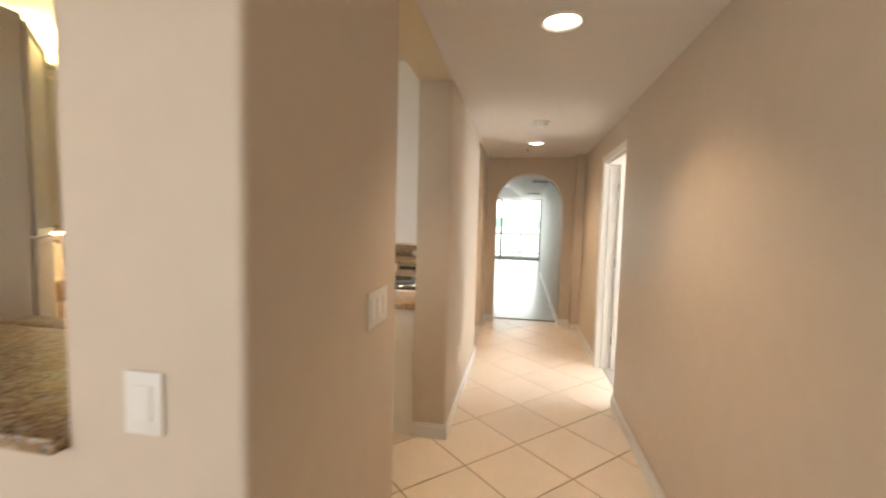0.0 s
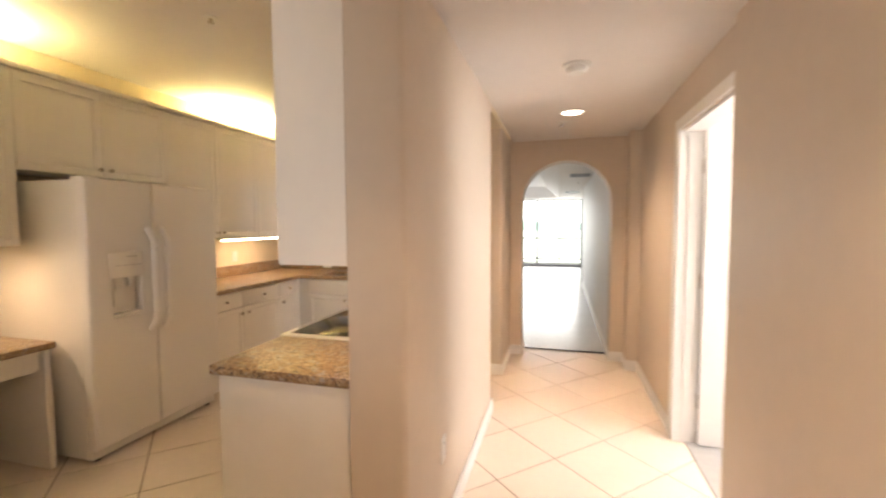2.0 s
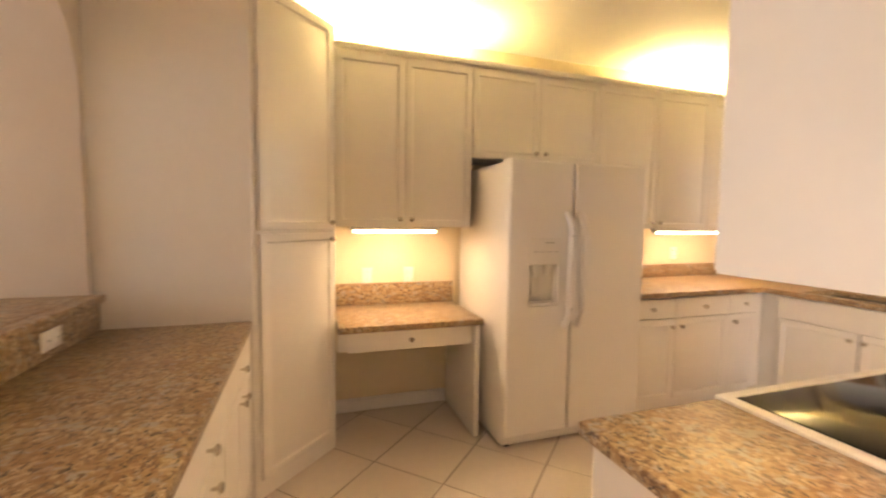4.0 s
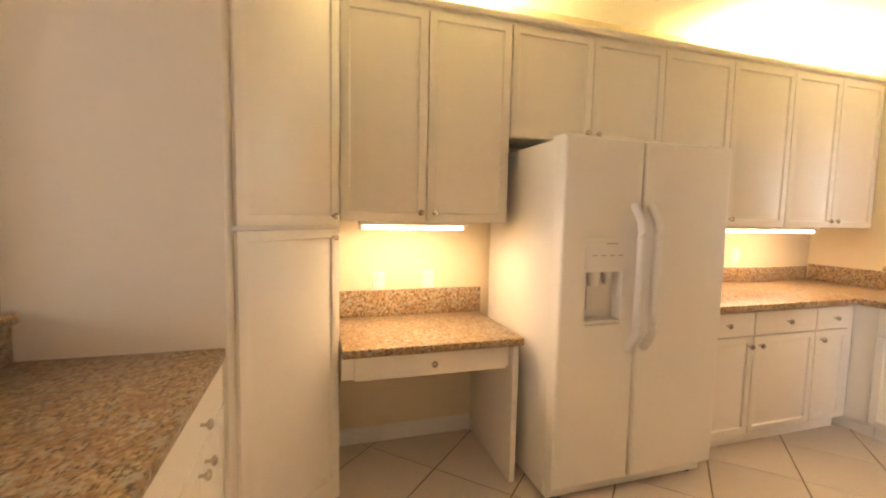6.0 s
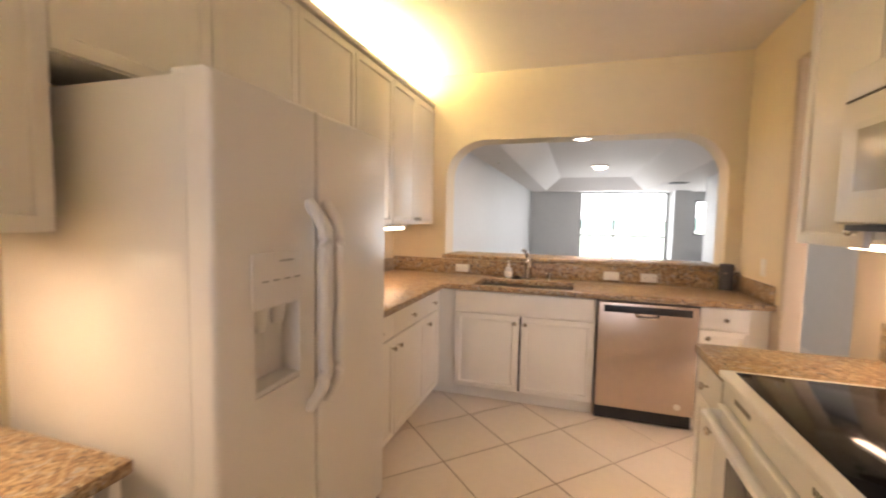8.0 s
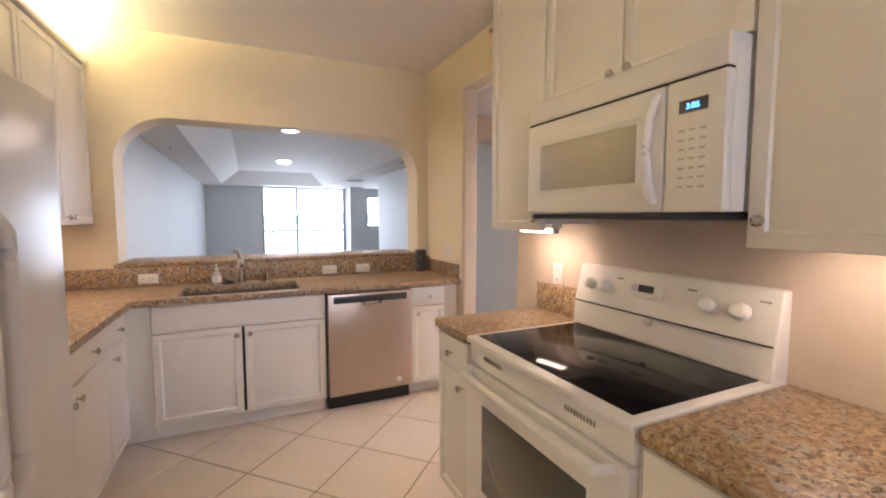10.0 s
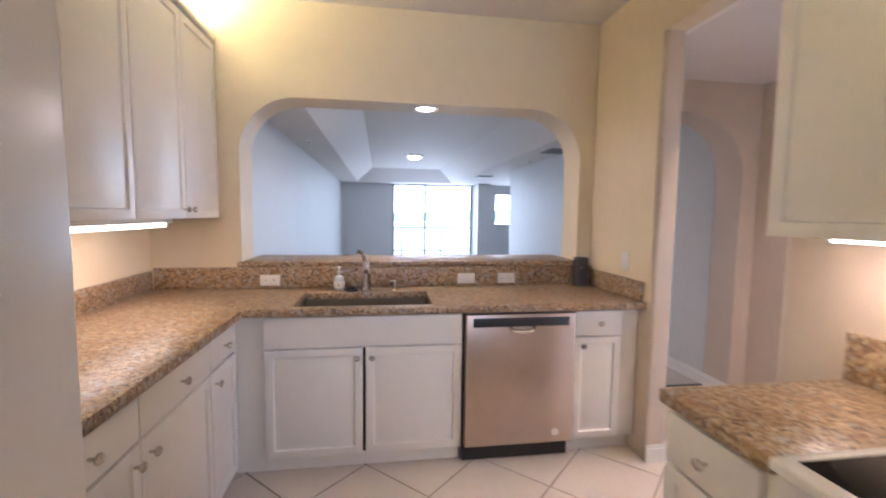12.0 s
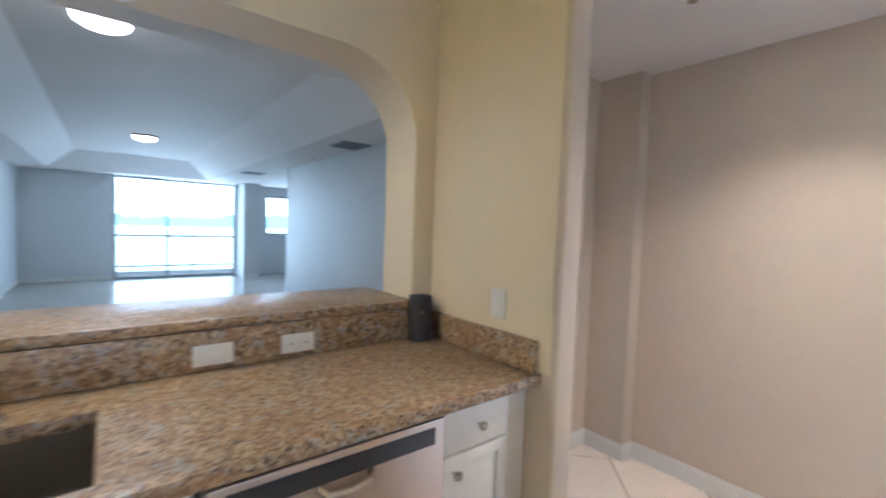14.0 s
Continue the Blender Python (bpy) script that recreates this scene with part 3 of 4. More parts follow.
# ---------------------------------------------------------------- desk niche
dk = thing("desk", "built-in white desk with a granite top and one drawer", "desk", (-2.1, 3.15, 0))
part("desktop", slab(XW + 0.003, -1.735, 2.745, 3.600, 0.745, 0.785, 0.006), M_GRANITE, dk, "speckled tan granite desktop")
part("backsplash", slab(XW + 0.001, XW + 0.022, 2.76, 3.60, 0.787, 0.945, 0.003), M_GRANITE, dk)
part("apron", slab(-1.825, -1.805, 2.745, 3.555, 0.62, 0.744, 0.002), M_CAB, dk)
dr = part("drawer_front", slab(-1.807, -1.787, 2.80, 3.53, 0.615, 0.735, 0.004), M_CAB, dk)
k = part("knob", KNOB, None, dr, "brushed nickel knob")
k.matrix_basis = stand(-1.787, 3.16, 0.677, 0, 0, 90)
part("side_panel", slab(XW + 0.003, -1.765, 3.557, 3.587, 0, 0.744, 0.002), M_CAB, dk)

# ---------------------------------------------------------------- fridge
FY0, FY1, FYM, FZ = 3.645, 4.575, 4.058, 1.762
fr = thing("fridge", "white side-by-side fridge with a dispenser in its door", "fridge", (-1.9, 4.13, 0))
part("body", slab(XW + 0.03, -1.60, FY0, FY1, 0.03, FZ, 0.006), M_APPL, fr)
part("base_grille", slab(-1.64, -1.585, FY0 + 0.01, FY1 - 0.01, 0.02, 0.085, 0.004), M_PLASTIC, fr)


def rounded_door(y0, y1, hole=None):
    bm = bmesh.new()
    if not hole:
        box(bm, -1.598, -1.525, y0, y1, 0.095, FZ + 0.01, 0.018, 4)
        return bm
    a, b, c, e = hole
    bm.free()
    bm = grid_slab([y0, a, b, y1], [0.095, c, e, FZ + 0.01], -1.598, -1.525, [(1, 1)], lambda u, v, w: (w, u, v))
    es = [q for q in bm.edges if all(v.co.x > -1.53 for v in q.verts) and (all(v.co.y < y0 + 1e-4 for v in q.verts) or all(v.co.y > y1 - 1e-4 for v in q.verts) or all(v.co.z > FZ for v in q.verts) or all(v.co.z < 0.1 for v in q.verts))]
    bmesh.ops.bevel(bm, geom=es, offset=0.016, segments=4, affect="EDGES", profile=0.5)
    return bm


HY0, HY1, HZ0, HZ1 = 3.775, 3.965, 0.895, 1.148
ld = part("door", rounded_door(FY0, FYM - 0.004, (HY0, HY1, HZ0, HZ1)), M_APPL, fr)
bm = bmesh.new()
box(bm, -1.597, -1.590, HY0, HY1, HZ0, HZ1)
part("dispenser_recess", bm, M_APPL, ld)
part("dispenser_tray", slab(-1.592, -1.522, HY0 + 0.004, HY1 - 0.004, HZ0 + 0.004, HZ0 + 0.022, 0.004), M_PLASTIC, ld)
bm = bmesh.new()
lathe(bm, [(0.022, 0), (0.03, 0.05), (0.03, 0.07)], pose(-1.562, 3.835, HZ1 - 0.072), 12)
part("dispenser_chute", bm, M_PLASTIC, ld)
bm = bmesh.new()
lathe(bm, [(0.016, 0), (0.024, 0.05), (0.024, 0.06)], pose(-1.562, 3.91, HZ1 - 0.062), 12)
part("dispenser_chute", bm, M_PLASTIC, ld)
part("dispenser_paddle", slab(-1.586, -1.574, 3.815, 3.87, 0.955, 1.075, 0.004), M_PLASTIC, ld)
part("control_panel", slab(-1.526, -1.5215, 3.765, 3.975, 1.156, 1.31, 0.002), M_APPL, ld)
part("badge", slab(-1.522, -1.5195, 3.87, 3.93, 1.280, 1.286), M_KEY, ld, "small grey name badge")
for k in range(4):
    part("button", slab(-1.522, -1.5195, 3.80 + 0.045 * k, 3.825 + 0.045 * k, 1.225, 1.230), M_KEY, ld)
rd = part("door", rounded_door(FYM + 0.004, FY1), M_APPL, fr)
for par, yy in ((ld, FYM - 0.045), (rd, FYM + 0.045)):
    bm = bmesh.new()
    pts = [(-1.527 + 0.056 * min(1.0, math.sin(math.pi * k / 24) * 2.6) ** 0.8, yy, 0.765 + 0.70 * k / 24) for k in range(25)]
    tube(bm, pts, 0.0195, 12)
    part("handle", bm, M_APPL, par, "white curved bar handle")
for yy in (FY0 + 0.06, FY1 - 0.06):
    part("hinge_cover", slab(-1.66, -1.56, yy - 0.045, yy + 0.045, FZ, FZ + 0.022, 0.006), M_APPL, fr)
    bm = bmesh.new()
    lathe(bm, [(0.02, 0), (0.02, 0.03)], pose(-1.62, yy, 0.0), 10)
    part("foot", bm, M_BLACK, fr)

# ---------------------------------------------------------------- dishwasher
dw = thing("dishwasher", "stainless steel dishwasher under the worktop", "dishwasher", (-0.3, 6.1, 0))
part("tub", slab(-0.573, 0.030, 5.88, 6.42, 0.10, 0.868), M_BLACK, dw)
part("door", slab(-0.566, 0.026, 5.830, 5.878, 0.115, 0.862, 0.006, 3), M_STEEL, dw)
part("control_strip", slab(-0.530, -0.012, 5.8275, 5.8312, 0.792, 0.842, 0.001), M_BLACK, dw)
bm = bmesh.new()
tube(bm, [(-0.335, 5.831, 0.785), (-0.325, 5.811, 0.775), (-0.270, 5.808, 0.768), (-0.215, 5.811, 0.775), (-0.205, 5.831, 0.785)], 0.011, 8)
part("handle", bm, M_CHROME, dw)
bm = bmesh.new()
lathe(bm, [(0.021, 0), (0.021, 0.002)], pose(-0.072, 5.830, 0.175, 90, 0, 0), 16)
part("badge", bm, M_PLASTIC, dw, "round white and grey badge")
part("toe_kick", slab(-0.566, 0.026, 5.90, 5.93, 0.0, 0.11), M_BLACK, dw)

# ---------------------------------------------------------------- cooker
SY0c, SY1c = 3.637, 4.427
M_SLOT = shader("vent_slot_grey", (0.30, 0.28, 0.24), 0.6, vary=0)
st = thing("cooker", "white electric cooker with a black glass top", "cooker", (0.0, 4.07, 0))
part("body", slab(-0.232, 0.345, SY0c, SY1c, 0.03, 0.895, 0.003), M_APPL, st)
part("cooktop_frame", slab(-0.268, 0.345, SY0c - 0.001, SY1c + 0.001, 0.896, 0.921, 0.006, 3), M_APPL, st)
part("cooktop_glass", slab(-0.228, 0.268, SY0c + 0.032, SY1c - 0.025, 0.9205, 0.9235, 0.001), M_GLASSTOP, st)
od = part("oven_door", slab(-0.270, -0.233, SY0c + 0.004, SY1c - 0.004, 0.21, 0.805, 0.006, 3), M_APPL, st)
part("oven_window", slab(-0.2725, -0.2695, SY0c + 0.13, SY1c - 0.13, 0.33, 0.68, 0.001), shader("oven_glass", (0.085, 0.080, 0.065), 0.22, vary=0.02), od)
bm = bmesh.new()
tube(bm, [(-0.267, SY0c + 0.05, 0.785), (-0.312, SY0c + 0.06, 0.785), (-0.315, 4.03, 0.785), (-0.312, SY1c - 0.06, 0.785), (-0.267, SY1c - 0.05, 0.785)], 0.017, 10)
part("oven_handle", bm, M_APPL, od)
part("vent_panel", slab(-0.252, -0.233, SY0c + 0.004, SY1c - 0.004, 0.81, 0.893, 0.004), M_APPL, st)
# slots drawn as thin bars, the shade inside them put into the grey
for g in (3.76, 4.20):
    for k in range(10):
        part("vent_slot", slab(-0.2545, -0.2515, g + k * 0.012, g + 0.006 + k * 0.012, 0.850, 0.866), M_SLOT, st)
part("drawer", slab(-0.262, -0.233, SY0c + 0.004, SY1c - 0.004, 0.06, 0.20, 0.005), M_APPL, st)
bm = bmesh.new()
v = [bm.verts.new(p) for y in (SY0c, SY1c) for p in ((0.265, y, 0.921), (0.348, y, 0.921), (0.348, y, 1.195), (0.310, y, 1.195), (0.278, y, 1.032))]
for q in ((0, 1, 2, 3, 4), (9, 8, 7, 6, 5), (0, 5, 6, 1), (1, 6, 7, 2), (2, 7, 8, 3), (3, 8, 9, 4), (4, 9, 5, 0)):
    bm.faces.new([v[i] for i in q])
bmesh.ops.bevel(bm, geom=list(bm.edges), offset=0.008, segments=3, affect="EDGES", profile=0.5)
bg = part("control_panel", bm, M_APPL, st)
tilt = math.degrees(math.atan2(0.032, 0.163))
FACE = lambda y, z: pose(0.278 + (z - 1.032) * 0.032 / 0.163 - 0.002, y, z, 0, -90 + tilt, 0)
for y in (4.345, 4.265, 3.835, 3.74):
    bm = bmesh.new()
    lathe(bm, [(0.029, 0), (0.029, 0.005), (0.023, 0.009), (0.021, 0.028), (0.015, 0.032)], FACE(y, 1.115), 16)
    part("knob", bm, M_PLASTIC, bg, "white round dial")
bm = bmesh.new()
box(bm, -0.03, 0.03, -0.065, 0.065, 0, 0.004, 0.001)
bmesh.ops.transform(bm, matrix=FACE(4.065, 1.125), verts=bm.verts)
part("clock_panel", bm, M_PLASTIC, bg)
bm = bmesh.new()
box(bm, -0.014, 0.014, -0.035, 0.03, 0, 0.006)
bmesh.ops.transform(bm, matrix=FACE(4.075, 1.13), verts=bm.verts)
part("clock_display", bm, M_BLACK, bg, "small dark display")
bm = bmesh.new()
lathe(bm, [(0.014, 0), (0.014, 0.003)], pose(0.270, 4.04, 1.008, 0, -75, 0), 14)
part("badge", bm, M_CHROME, bg)
bm = bmesh.new()
box(bm, -0.013, 0.013, 0.036, 0.062, 0.0035, 0.0055)
bmesh.ops.transform(bm, matrix=FACE(4.075, 1.13), verts=bm.verts)
part("sticker", bm, shader("pale_sticker", (0.62, 0.55, 0.66), 0.5, vary=0), bg, "small pale lilac sticker")
for y0 in (4.20, 3.90, 3.68):
    bm = bmesh.new()
    box(bm, -0.003, 0.003, -0.016, 0.016, 0, 0.0015)
    bmesh.ops.transform(bm, matrix=FACE(y0, 1.155), verts=bm.verts)
    part("print_bar", bm, M_SLOT, bg)
part("seam", slab(0.27, 0.2778, SY0c + 0.006, SY1c - 0.006, 1.027, 1.0315), M_SHADOWGAP, bg)

# ---------------------------------------------------------------- microwave over the cooker
MX, MY0, MY1, MZ0, MZ1 = -0.022, 3.615, 4.377, 1.405, 1.867
mw = thing("microwave", "white over-the-range microwave with a lit clock", "microwave", (0.18, 4.08, MZ0))
part("body", slab(MX + 0.03, XA - 0.003, MY0, MY1, MZ0 + 0.02, MZ1, 0.004), M_APPL, mw)
part("vent_grille", slab(MX + 0.005, MX + 0.04, MY0, MY1, 1.783, MZ1, 0.008, 3), M_APPL, mw)
part("underside", slab(MX + 0.02, XA - 0.003, MY0 + 0.01, MY1 - 0.01, MZ0, MZ0 + 0.018), M_BLACK, mw)
# the gap's shade is painted here as a solid dark strip
part("vent_seam", slab(MX + 0.004, MX + 0.03, MY0 + 0.004, MY1 - 0.004, 1.7775, 1.7845), M_SHADOWGAP, mw, "dark strip painted as shade under the vent grille")
part("hood_filter", slab(0.06, 0.24, 3.72, 4.0, MZ0 - 0.006, MZ0 - 0.001, 0.001), M_ALU, mw, "grey mesh grease filter")
md = part("door", slab(MX, MX + 0.032, 3.777, MY1, MZ0 + 0.02, 1.778, 0.008, 3), M_APPL, mw)
part("window", slab(MX - 0.002, MX + 0.001, 3.865, MY1 - 0.080, 1.516, 1.690, 0.0006), shader("microwave_window", (0.46, 0.42, 0.32), 0.3, vary=0.02), md, "grey-beige mesh window")
part("window_trim", slab(MX - 0.001, MX + 0.001, 3.845, MY1 - 0.060, 1.496, 1.710, 0.0004), M_PLASTIC, md)
bm = bmesh.new()
arc = [(MX + 0.002 - 0.038 * math.sin(math.pi * k / 16) ** 0.6, 3.803, 1.455 + 0.30 * k / 16) for k in range(17)]
tube(bm, arc, 0.0135, 12)
part("handle", bm, M_APPL, md)
cp = part("keypad", slab(MX, MX + 0.032, MY0, 3.773, MZ0 + 0.02, 1.778, 0.006, 3), M_APPL, mw)
part("display", slab(MX - 0.002, MX + 0.001, 3.660, 3.735, 1.688, 1.722), M_BLACK, cp, "black display with blue digits")
M_DIGIT = shader("lit_digits", (0.02, 0.1, 0.3), 0.5, vary=0, emit=(0.10, 0.45, 1.0), power=3.5)
cu = bpy.data.curves.new("clock_digits", "FONT")
cu.body, cu.size, cu.align_x = "3:06", 0.021, "CENTER"
cu.extrude = 0.0004
tmp = new("clock_digits", cu)
bpy.context.view_layer.update()
me = bpy.data.meshes.new_from_object(tmp.evaluated_get(bpy.context.evaluated_depsgraph_get()))
bpy.data.objects.remove(tmp)
me.materials.clear()
me.materials.append(M_DIGIT)
dg = part("clock_digits", me, None, cp, "blue lit clock digits")
dg.matrix_basis = stand(MX - 0.0028, 3.698, 1.697, 90, 0, -90)
for r in range(7):
    for c in range(3):
        part("key", slab(MX - 0.0015, MX + 0.001, 3.662 + c * 0.028, 3.678 + c * 0.028, 1.490 + r * 0.025, 1.495 + r * 0.025), M_KEY, cp)

# ---------------------------------------------------------------- baseboards, casing, hall door
def baseboard(x0, x1, y0, y1, h=0.105):
    bm = bmesh.new()
    box(bm, x0, x1, y0, y1, 0.0, h - 0.02)
    mx, my = (0.004 if x1 - x0 < 0.03 else 0), (0.004 if y1 - y0 < 0.03 else 0)
    box(bm, x0 + mx, x1 - mx, y0 + my, y1 - my, h - 0.021, h, 0.003)
    return structure("baseboard", bm, M_TRIM, "white moulded baseboard", "baseboard")


T = 0.014
baseboard(XB, XB + T, 3.19, 4.97)
baseboard(XA + 0.004, XB + T, 3.19 - T, 3.1895)
baseboard(XA + 0.004, XB + T, 4.9705, 4.97 + T)
baseboard(XB, XB + T, Y1, 2.05)
baseboard(XA + 0.07, XB + T, 2.0505, 2.05 + T)
baseboard(0.0, XB + T, Y1 - T, Y1 - 0.0005)
baseboard(XB - 0.03, XB - 0.03 + T, 5.76, Y3 - T)
baseboard(XS, XB - 0.03 + T, 5.76 - T, 5.7595)
baseboard(XB - 0.016, 0.645, Y3 - T, Y3 - 0.0005)
baseboard(1.535, 1.66, Y3 - T, Y3 - 0.0005)
baseboard(0.645, 0.659, Y3 - T, Y4)
baseboard(1.521, 1.5345, Y3 - T, Y4)
baseboard(XE - 0.10 - T, XE - 0.1005, Y3 - 0.26, Y3 - T)
baseboard(XE - 0.10 - T, XE - T, Y3 - 0.26 - T, Y3 - 0.2605)
baseboard(XE - T, XE - 0.0005, 4.935, Y3 - 0.26)
baseboard(XE - 0.025 - T, XE - 0.0255, -2.4, 3.96)
baseboard(LX0 + 0.0005, LX0 + T, Y4, LY)
baseboard(LX1 - T, LX1 - 0.0005, Y4, 11.9)
baseboard(LX0 + T, -0.67, LY - T, LY - 0.0005)
baseboard(1.70, 2.05, 15.4 - T, 15.3995)
baseboard(XW + 0.0005, XW + T, 2.75, 3.555, 0.10)

bm = bmesh.new()
box(bm, XE - 0.018, XE - 0.0005, 4.86, 4.93, 0, 2.16, 0.004)
box(bm, XE - 0.018, XE - 0.0005, 3.965, 4.859, 2.09, 2.16, 0.004)
box(bm, XE - 0.012, XE + 0.125, 4.842, 4.8595, 0, 2.09)
box(bm, XE + 0.01, XE + 0.125, 3.962, 4.841, 2.074, 2.0895)
box(bm, XE + 0.04, XE + 0.055, 4.830, 4.8415, 0, 2.074)
structure("door_casing", bm, M_TRIM, "white moulded door casing", "trim")
dl = thing("hall_door", "white panelled door standing open into the room", "door", (2.3, 4.9, 0), turn=0)
bm = bmesh.new()
box(bm, 1.885, 2.70, 4.792, 4.828, 0.012, 2.07, 0.002)
part("leaf", bm, M_TRIM, dl)
bm = bmesh.new()
lathe(bm, [(0.026, 0), (0.024, 0.006), (0.010, 0.012), (0.010, 0.035), (0.024, 0.045), (0.027, 0.058), (0.018, 0.070)], pose(2.63, 4.792, 0.98, 90, 0, 0), 16)
part("door_knob", bm, M_CHROME, dl)
for z in (0.25, 1.05, 1.80):
    part("hinge", slab(1.878, 1.886, 4.820, 4.835, z, z + 0.09), M_CHROME, dl)

# ---------------------------------------------------------------- sink, tap and what stands by it
sk = thing("sink", "undermounted stainless steel sink basin", "sink", (-1.1, 6.07, 0.70))
bm = bmesh.new()
box(bm, SX0 - 0.004, SX1 + 0.004, SY0 - 0.004, SY1 + 0.004, 0.70, 0.880)
bmesh.ops.delete(bm, geom=[f for f in bm.faces if f.normal.z > 0.9], context="FACES")
es = [e for e in bm.edges if len(e.link_faces) == 2]
bmesh.ops.bevel(bm, geom=es, offset=0.03, segments=4, affect="EDGES", profile=0.5)
M_SINK = shader("sink_steel", (0.20, 0.18, 0.155), 0.34, metal=1.0, vary=0.06, scale=12)
part("basin", bm, M_SINK, sk)
bm = bmesh.new()
lathe(bm, [(0.042, 0), (0.042, 0.003), (0.03, 0.004)], pose(-1.1, 6.07, 0.7005), 18)
part("drain", bm, M_CHROME, sk)

M_TAP = shader("satin_nickel", (0.58, 0.54, 0.50), 0.26, metal=1.0, vary=0.03)
tp = thing("tap", "brushed nickel kitchen tap with a lever", "tap", (-1.085, 6.305, CT1))
bm = bmesh.new()
lathe(bm, [(0.032, 0), (0.032, 0.006), (0.026, 0.012), (0.025, 0.105), (0.027, 0.11)], pose(-1.085, 6.305, CT1), 18)
part("body", bm, M_TAP, tp)
bm = bmesh.new()
lathe(bm, [(0.036, 0), (0.037, 0.008), (0.028, 0.03), (0.020, 0.066), (0.014, 0.074)], pose(-1.085, 6.305, CT1 + 0.112), 18)
part("cap", bm, M_TAP, tp)
bm = bmesh.new()
tube(bm, [(-1.085, 6.305, CT1 + 0.165), (-1.094, 6.300, CT1 + 0.205), (-1.108, 6.292, CT1 + 0.240), (-1.135, 6.284, CT1 + 0.250)], 0.013, 10)
part("lever", bm, M_TAP, tp)
bm = bmesh.new()
tube(bm, [(-1.085, 6.29, CT1 + 0.135), (-1.083, 6.23, CT1 + 0.165), (-1.081, 6.17, CT1 + 0.168), (-1.080, 6.13, CT1 + 0.145)], 0.015, 10)
part("spout", bm, M_TAP, tp)

sd = thing("soap_dispenser", "small brushed nickel soap pump by the sink", "dispenser", (-0.915, 6.30, CT1))
bm = bmesh.new()
lathe(bm, [(0.020, 0), (0.018, 0.008), (0.009, 0.014), (0.008, 0.05), (0.012, 0.054), (0.010, 0.066)], pose(-0.915, 6.30, CT1), 14)
part("pump", bm, M_TAP, sd)
bm = bmesh.new()
tube(bm, [(-0.915, 6.30, CT1 + 0.060), (-0.930, 6.285, CT1 + 0.066), (-0.950, 6.265, CT1 + 0.058)], 0.005, 8)
part("nozzle", bm, M_TAP, sd)

bt = thing("soap_bottle", "clear hand soap bottle with a white pump", "bottle", (-1.245, 6.335, CT1))
M_SOAP = shader("clear_soap", (0.58, 0.60, 0.62), 0.12, vary=0, coat=0.5)
bm = bmesh.new()
lathe(bm, [(0.028, 0), (0.031, 0.006), (0.032, 0.06), (0.026, 0.085), (0.012, 0.096), (0.012, 0.104)], pose(-1.245, 6.335, CT1), 18)
part("bottle_body", bm, M_SOAP, bt)
bm = bmesh.new()
lathe(bm, [(0.0325, 0.015), (0.0328, 0.017), (0.0328, 0.055), (0.0325, 0.057)], pose(-1.245, 6.335, CT1), 18)
lb = part("paper_label", bm, M_PLASTIC, bt, "white paper label with grey bars")
part("print_bar", slab(-1.258, -1.236, 6.3015, 6.3025, CT1 + 0.030, CT1 + 0.036), M_ALU, lb)
part("print_bar", slab(-1.256, -1.240, 6.3015, 6.3025, CT1 + 0.044, CT1 + 0.048), M_ALU, lb)
bm = bmesh.new()
lathe(bm, [(0.014, 0.104), (0.014, 0.116), (0.005, 0.119), (0.005, 0.140), (0.013, 0.143), (0.012, 0.150)], pose(-1.245, 6.335, CT1), 14)
box(bm, -1.250, -1.240, 6.295, 6.335, CT1 + 0.142, CT1 + 0.149, 0.002)
part("pump", bm, M_PLASTIC, bt)

sp = thing("sink_stopper", "dark rubber sink stopper on the worktop", "stopper", (-1.17, 6.29, CT1))
bm = bmesh.new()
lathe(bm, [(0.036, 0), (0.040, 0.004), (0.038, 0.012), (0.022, 0.014), (0.018, 0.026), (0.008, 0.028)], pose(-1.17, 6.29, CT1), 18)
part("disc", bm, M_BLACK, sp)

cn = thing("canister", "dark grey plastic canister in the worktop corner", "canister", (0.315, 6.38, CT1))
M_SLATE = shader("slate_plastic", (0.06, 0.055, 0.055), 0.45, vary=0.1, scale=20)
bm = bmesh.new()
pillar(bm, 0.272, 0.358, 6.345, 6.415, CT1, CT1 + 0.19, 0.02)
part("body", bm, M_SLATE, cn)
bm = bmesh.new()
lathe(bm, [(0.007, 0), (0.007, 0.003)], pose(0.300, 6.345, CT1 + 0.13, 90, 0, 0), 10)
part("button", bm, M_CHROME, cn)
part("lid", slab(0.276, 0.354, 6.349, 6.411, CT1 + 0.190, CT1 + 0.198, 0.003), M_SLATE, cn)


# ---------------------------------------------------------------- switches and sockets
def plate(name, label, m, w, h, marks, mark_mat=None):
    """A wall plate, local x right, z up, facing -y. marks: x0, x1, z0, z1."""
    t = tagged(new(name), label, "switch" if "switch" in name else "socket", "wall plates")
    t.empty_display_size = 0.03
    t.matrix_basis = m
    part("plate", slab(-w / 2, w / 2, -0.006, 0, -h / 2, h / 2, 0.002), M_PLASTIC, t, local=True)
    for x0, x1, z0, z1 in marks:
        part("rocker" if "switch" in name else "outlet", slab(x0, x1, -0.0085, -0.0055, z0, z1, 0.001), mark_mat or M_TRIM, t, local=True)
        if "switch" not in name:
            c, d = (x0 + x1) / 2, (z0 + z1) / 2
            for s in (-0.005, 0.005):
                part("slot", slab(c + s - 0.0012, c + s + 0.0012, -0.0091, -0.008, d - 0.004, d + 0.004), M_SHADOWGAP, t, local=True)
    return t


